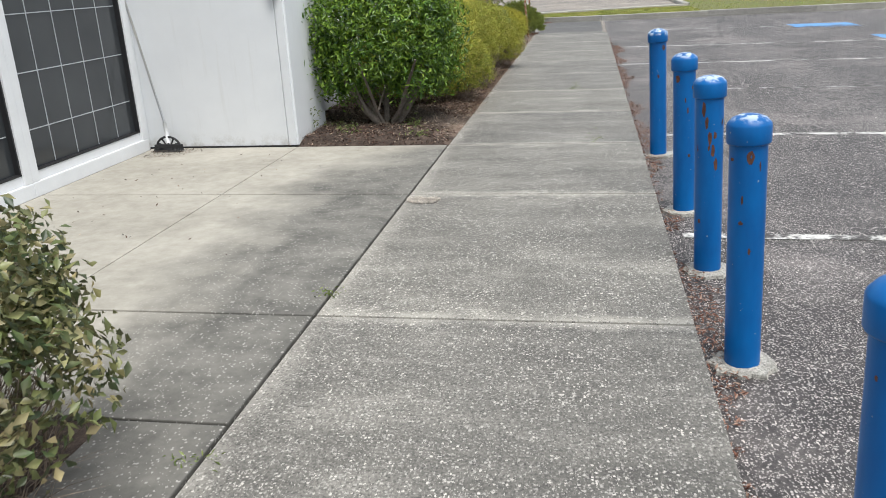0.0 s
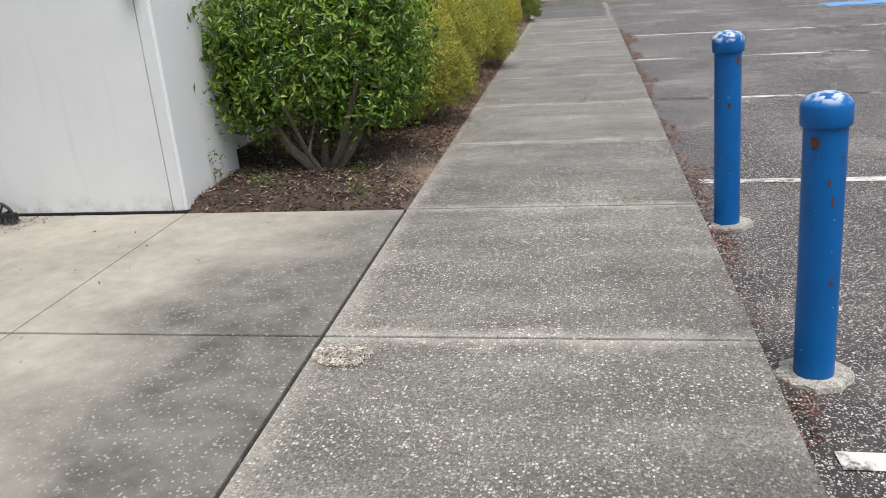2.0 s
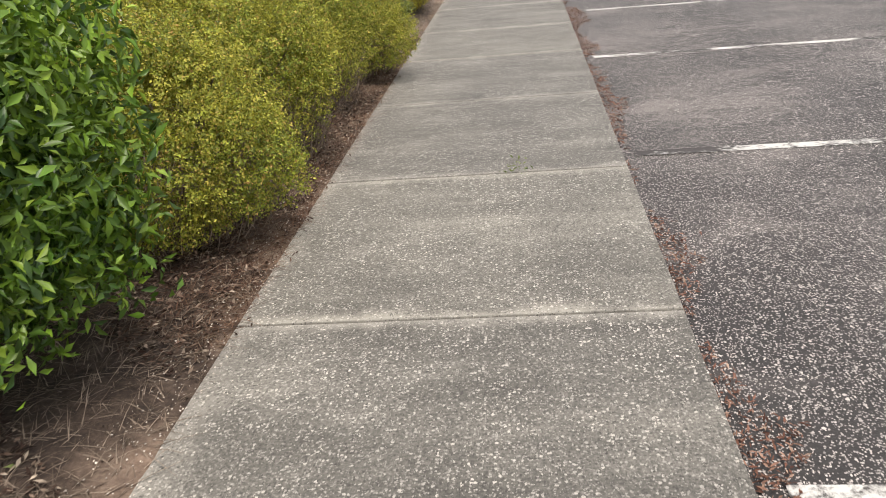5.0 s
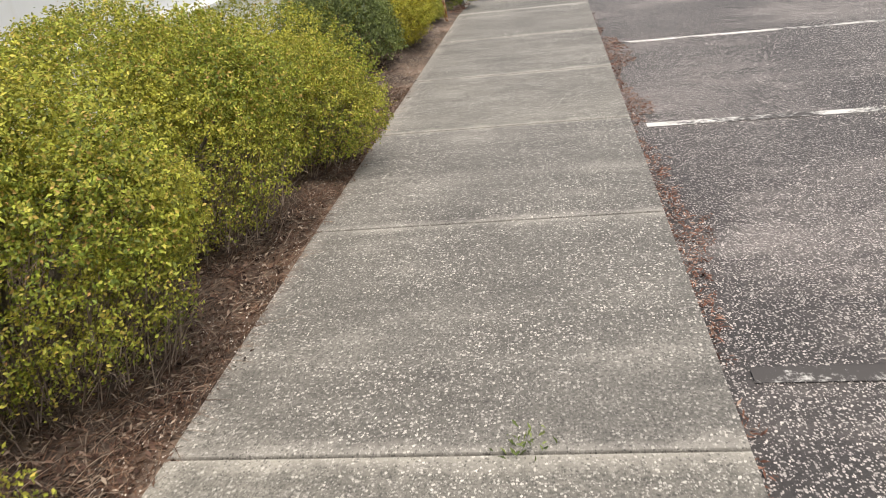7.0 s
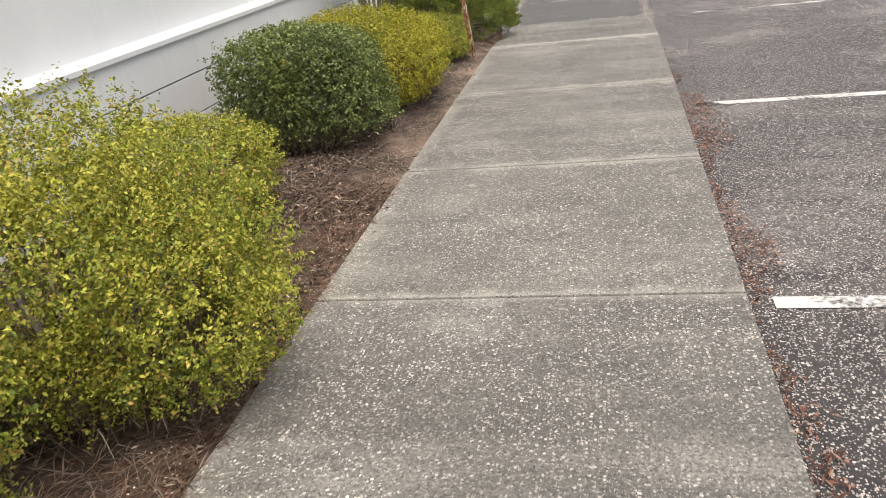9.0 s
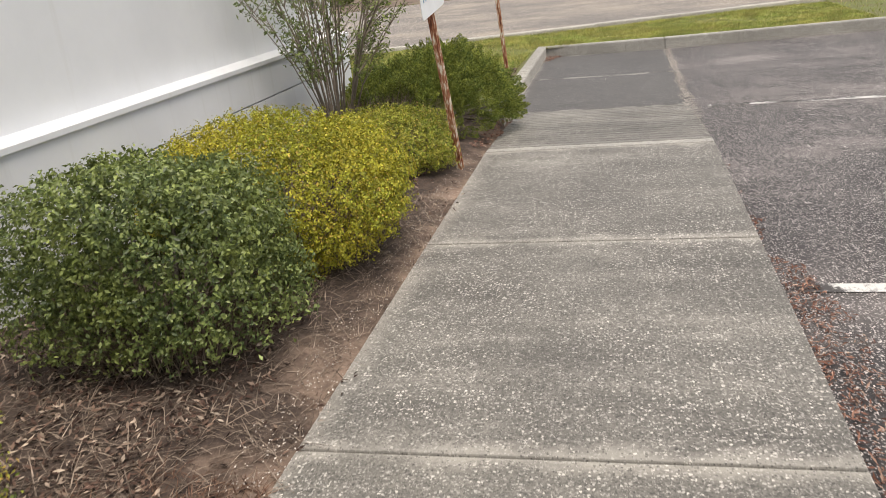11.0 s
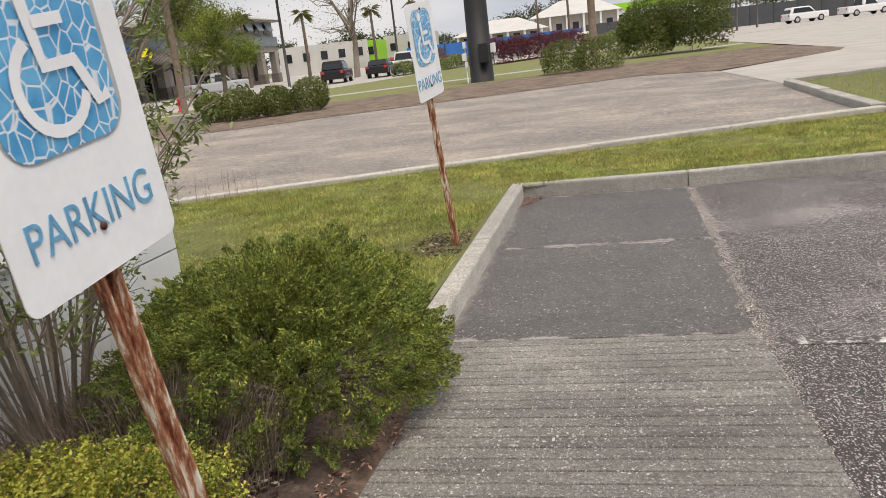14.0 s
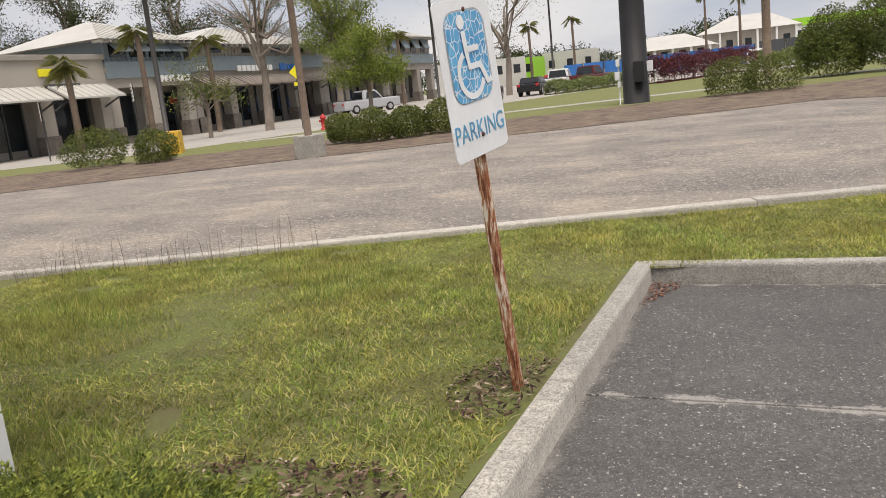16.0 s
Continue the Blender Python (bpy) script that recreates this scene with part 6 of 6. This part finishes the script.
part("sign_bar", boxed(0.24, 0.34, 11.4, 12.2, 4.15, 4.75), M_BLUEFENCE, s3, "blue round shop mark")
for k in range(5):
    part("sign_bar", boxed(0.24, 0.34, 12.5 + 0.5 * k, 12.85 + 0.5 * k, 4.2, 4.65), M_BLUEFENCE, s3, "blue sign character")
s4 = shop("brown shop unit with striped awning", 89.0, 102.0, 4.6, M_STUCCO2, 3, M_AWNING)
s5 = shop("grey two-storey end shop with hipped roof", 102.0, 115.5, 4.6, M_STUCCO2, 3, None, (7.2, 8.9, M_STUCCO2))
for e, y, z in ((s2, 5.2, 1.2), (s2, 7.4, 2.2)):
    part("neon_sign", boxed(-1.55, -1.5, y, y + 0.7, z, z + 0.5), M_RED, e, "red window sign")

e = thing("entry_sign", "red and white no-entry traffic sign", "sign", at=(-34.9, 50.4, on_ground(0, 50.4)), turn=-40)
bm = bmesh.new()
tube(bm, [(0, 0, -0.2), (0, 0, 2.9)], 0.04, 8)
part("post", bm, M_POLEDARK, e)
part("plate", boxed(-0.45, 0.45, -0.07, -0.05, 2.0, 2.9), M_WHITE, e)
bm = bmesh.new()
bm.faces.new([bm.verts.new((0.4 * math.cos(2 * math.pi * k / 24), -0.075, 2.45 + 0.4 * math.sin(2 * math.pi * k / 24))) for k in range(24)])
part("red_disc", bm, M_RED, e)
part("white_bar", boxed(-0.28, 0.28, -0.09, -0.08, 2.39, 2.51), M_WHITE, e)
e = thing("traffic_sign", "small white traffic sign on a thin post", "sign", at=(-35.3, 57.2, on_ground(0, 57.2)), turn=-40)
bm = bmesh.new()
tube(bm, [(0, 0, -0.2), (0, 0, 3.6)], 0.04, 8)
part("post", bm, M_POLEDARK, e)
part("plate", boxed(-0.36, 0.36, -0.07, -0.05, 2.6, 3.6), M_WHITE, e)
for z in (2.75, 2.95, 3.15, 3.35):
    part("text_line", boxed(-0.25, 0.25, -0.08, -0.074, z, z + 0.08), M_DARKTRIM, e)


def block_building(label, x, y, w, d, h, mat, roof=None, turn=0.0, stripe=None):
    e = thing("building", label, "building", at=(x, y, on_ground(x, y)), turn=turn)
    part("wall", boxed(-w / 2, w / 2, 0, d, -0.5, h), mat, e)
    n = max(2, int(w / 3))
    for k in range(n):
        c = -w / 2 + w * (k + 0.5) / n
        part("window", boxed(c - 0.6, c + 0.6, -0.06, 0.02, h * 0.45, h * 0.45 + 1.5), M_DARKGLASS, e)
    if stripe:
        part("fascia", boxed(-w / 2 - 0.2, w / 2 + 0.2, -0.3, d, h - 1.4, h + 0.2), stripe, e)
    if roof:
        bm = bmesh.new()
        cs = [bm.verts.new(p) for p in ((-w / 2 - 1, -1, h), (w / 2 + 1, -1, h), (w / 2 + 1, d + 1, h), (-w / 2 - 1, d + 1, h))]
        a, b = bm.verts.new((-w / 5, d / 2, h + roof)), bm.verts.new((w / 5, d / 2, h + roof))
        for f in ((cs[0], cs[1], b, a), (cs[1], cs[2], b), (cs[2], cs[3], a, b), (cs[3], cs[0], a), (cs[3], cs[2], cs[1], cs[0])):
            bm.faces.new(f)
        bmesh.ops.recalc_face_normals(bm, faces=bm.faces)
        part("roof", bm, M_METALROOF, e)
        for k in range(n + 1):
            part("column", boxed(-w / 2 + w * k / n - 0.2, -w / 2 + w * k / n + 0.2, -0.8, -0.4, 0, h), M_WHITE, e)
    return e


block_building("white house with a grey hipped roof and columns", -8.4, 190.9, 17, 14, 5.5, M_STUCCO, 3.2)
block_building("pale warehouse behind the shops", -52, 160, 16, 20, 5.0, M_METALROOF, None, 20)
block_building("white and lime green shop", -42, 185, 11, 12, 5.5, M_METALROOF, None, 10, None)
block_building("lime green canopy building", 7, 215, 22, 12, 7.0, M_WHITE, None, 0, M_GREENPAINT)
block_building("lime green shop front", -49, 176, 4, 10, 5, M_GREENPAINT)
block_building("low grey shed with pale roof", -22, 175, 16, 10, 3.4, M_STUCCO, 2.6)
for k in range(9):
    x, y = -27 + 2.6 * k, 127 + 0.3 * k
    e = thing("fence", "blue screened fence panel", "fence", "blue fence panels", at=(x, y, on_ground(x, y)))
    part("panel", boxed(-1.25, 1.25, -0.03, 0.03, 0.1, 2.3), M_BLUEFENCE, e)
    part("post", boxed(1.22, 1.32, -0.06, 0.06, -0.3, 2.4), M_POLEDARK, e)
for k in range(12):
    x, y = -3 + 3.0 * k, 130 + 0.5 * k
    e = thing("fence", "dark grey fence panel", "fence", "grey fence panels", at=(x, y, on_ground(x, y)))
    part("panel", boxed(-1.45, 1.45, -0.03, 0.03, 0.1, 2.6), M_DARKTRIM, e)
    part("post", boxed(1.42, 1.52, -0.06, 0.06, -0.3, 2.7), M_POLEDARK, e)


# ---- parked vehicles ----
def paint(name, c):
    return simple(name, c, 0.25, vary=0.05, bumps=0)


M_TYRE = simple("tyre_rubber", (0.02, 0.02, 0.02), 0.8, vary=0.2)
PAINTS = {"white": paint("white_car_paint", (0.75, 0.75, 0.75)), "black": paint("black_car_paint", (0.012, 0.012, 0.014)), "maroon": paint("maroon_car_paint", (0.1, 0.015, 0.02)), "silver": paint("silver_car_paint", (0.42, 0.43, 0.45)), "red": paint("red_car_paint", (0.35, 0.03, 0.03)), "blue": paint("blue_car_paint", (0.03, 0.09, 0.25))}


def car(tone, x, y, turn, kind="suv"):
    """A vehicle along its own x: shaped body, cabin with panes, four wheels, lamps."""
    word = {"suv": "sport utility car", "pickup": "pickup truck", "sedan": "sedan"}[kind]
    e = thing("car", tone + " parked " + word + " in the car park", "car", "parked cars", at=(x, y, on_ground(x, y)), turn=turn)
    length, wide = (5.6, 1.95) if kind == "pickup" else (4.7, 1.86)
    high, belt = {"suv": (1.72, 1.05), "pickup": (1.85, 1.12), "sedan": (1.42, 0.95)}[kind]
    bm = boxed(-length / 2, length / 2, -wide / 2, wide / 2, 0.32, belt, 0.13)
    part("body", bm, PAINTS[tone], e)
    a, b = {"suv": (-2.2, 0.85), "pickup": (-0.9, 1.15), "sedan": (-1.75, 0.85)}[kind]
    bm = boxed(a, b, -wide / 2 + 0.06, wide / 2 - 0.06, belt - 0.05, high)
    for v in bm.verts:
        if v.co.z > belt + 0.1:
            v.co.y *= 0.84
            v.co.x += -0.62 if v.co.x > 0.3 else (0.28 if kind != "pickup" else 0.12)
    bmesh.ops.bevel(bm, geom=list(bm.edges), offset=0.07, segments=2, affect="EDGES")
    cabin = part("cabin", bm, PAINTS[tone], e)
    for s in (-1, 1):
        bm = bmesh.new()
        z0, z1 = belt + 0.04, high - 0.13
        q = [bm.verts.new(p) for p in ((a + 0.3, s * (wide / 2 - 0.055), z0), (b - 0.22, s * (wide / 2 - 0.055), z0), (b - 0.75, s * (wide * 0.42 - 0.025), z1), (a + 0.48, s * (wide * 0.42 - 0.025), z1))]
        bm.faces.new(q if s < 0 else list(reversed(q)))
        part("side_window", bm, M_DARKGLASS, cabin)
    for xe, xt in ((b + 0.015, b - 0.6), (a - 0.015, a + 0.27 if kind != "pickup" else a + 0.11)):
        bm = bmesh.new()
        q = [bm.verts.new(p) for p in ((xe, -wide * 0.4, belt + 0.05), (xe, wide * 0.4, belt + 0.05), (xt + (0.02 if xe > 0 else -0.02), wide * 0.34, high - 0.12), (xt + (0.02 if xe > 0 else -0.02), -wide * 0.34, high - 0.12))]
        bm.faces.new(q if xe > 0 else list(reversed(q)))
        part("windscreen", bm, M_DARKGLASS, cabin)
    for wx in (-length * 0.3, length * 0.3):
        for s in (-1, 1):
            bm = bmesh.new()
            tube(bm, [(wx, s * (wide / 2 - 0.22), 0.35), (wx, s * (wide / 2 + 0.01), 0.35)], 0.36, 18)
            wheel = part("wheel", bm, M_TYRE, e)
            bm = bmesh.new()
            tube(bm, [(wx, s * (wide / 2 - 0.02), 0.35), (wx, s * (wide / 2 + 0.02), 0.35)], 0.22, 12)
            part("rim", bm, M_ALU, wheel)
    for s in (-1, 1):
        part("headlamp", boxed(length / 2 - 0.06, length / 2 + 0.012, s * 0.68 - 0.18, s * 0.68 + 0.18, 0.68, 0.84, 0.02), M_WHITE, e)
        part("tail_lamp", boxed(-length / 2 - 0.012, -length / 2 + 0.06, s * 0.74 - 0.12, s * 0.74 + 0.12, 0.74, 0.95, 0.02), M_RED, e)
    if kind == "pickup":
        part("bed_rim", boxed(-length / 2 + 0.1, a - 0.05, -wide / 2 + 0.03, wide / 2 - 0.03, belt, belt + 0.04), M_DARKTRIM, e)
    return e


for tone, x, y, turn, kind in (("black", -22.4, 80.6, 100, "suv"), ("black", -19.8, 84.5, 95, "sedan"), ("white", -19.4, 91, 95, "pickup"), ("maroon", -17.2, 93, 75, "pickup"), ("red", -21.5, 97, 95, "sedan"), ("silver", -34.0, 82.5, 60, "pickup"), ("white", -3.6, 108, 80, "suv"), ("white", 1.5, 112, 80, "suv"), ("silver", -8.5, 106, 80, "sedan"), ("blue", -11.5, 108, 80, "suv"), ("white", -14.5, 109, 80, "suv"), ("blue", 5, 116, 80, "sedan"), ("white", 20, 118, 20, "suv"), ("white", 27, 121, 20, "pickup"), ("white", 34, 124, 20, "suv")):
    car(tone, x, y, turn, kind)
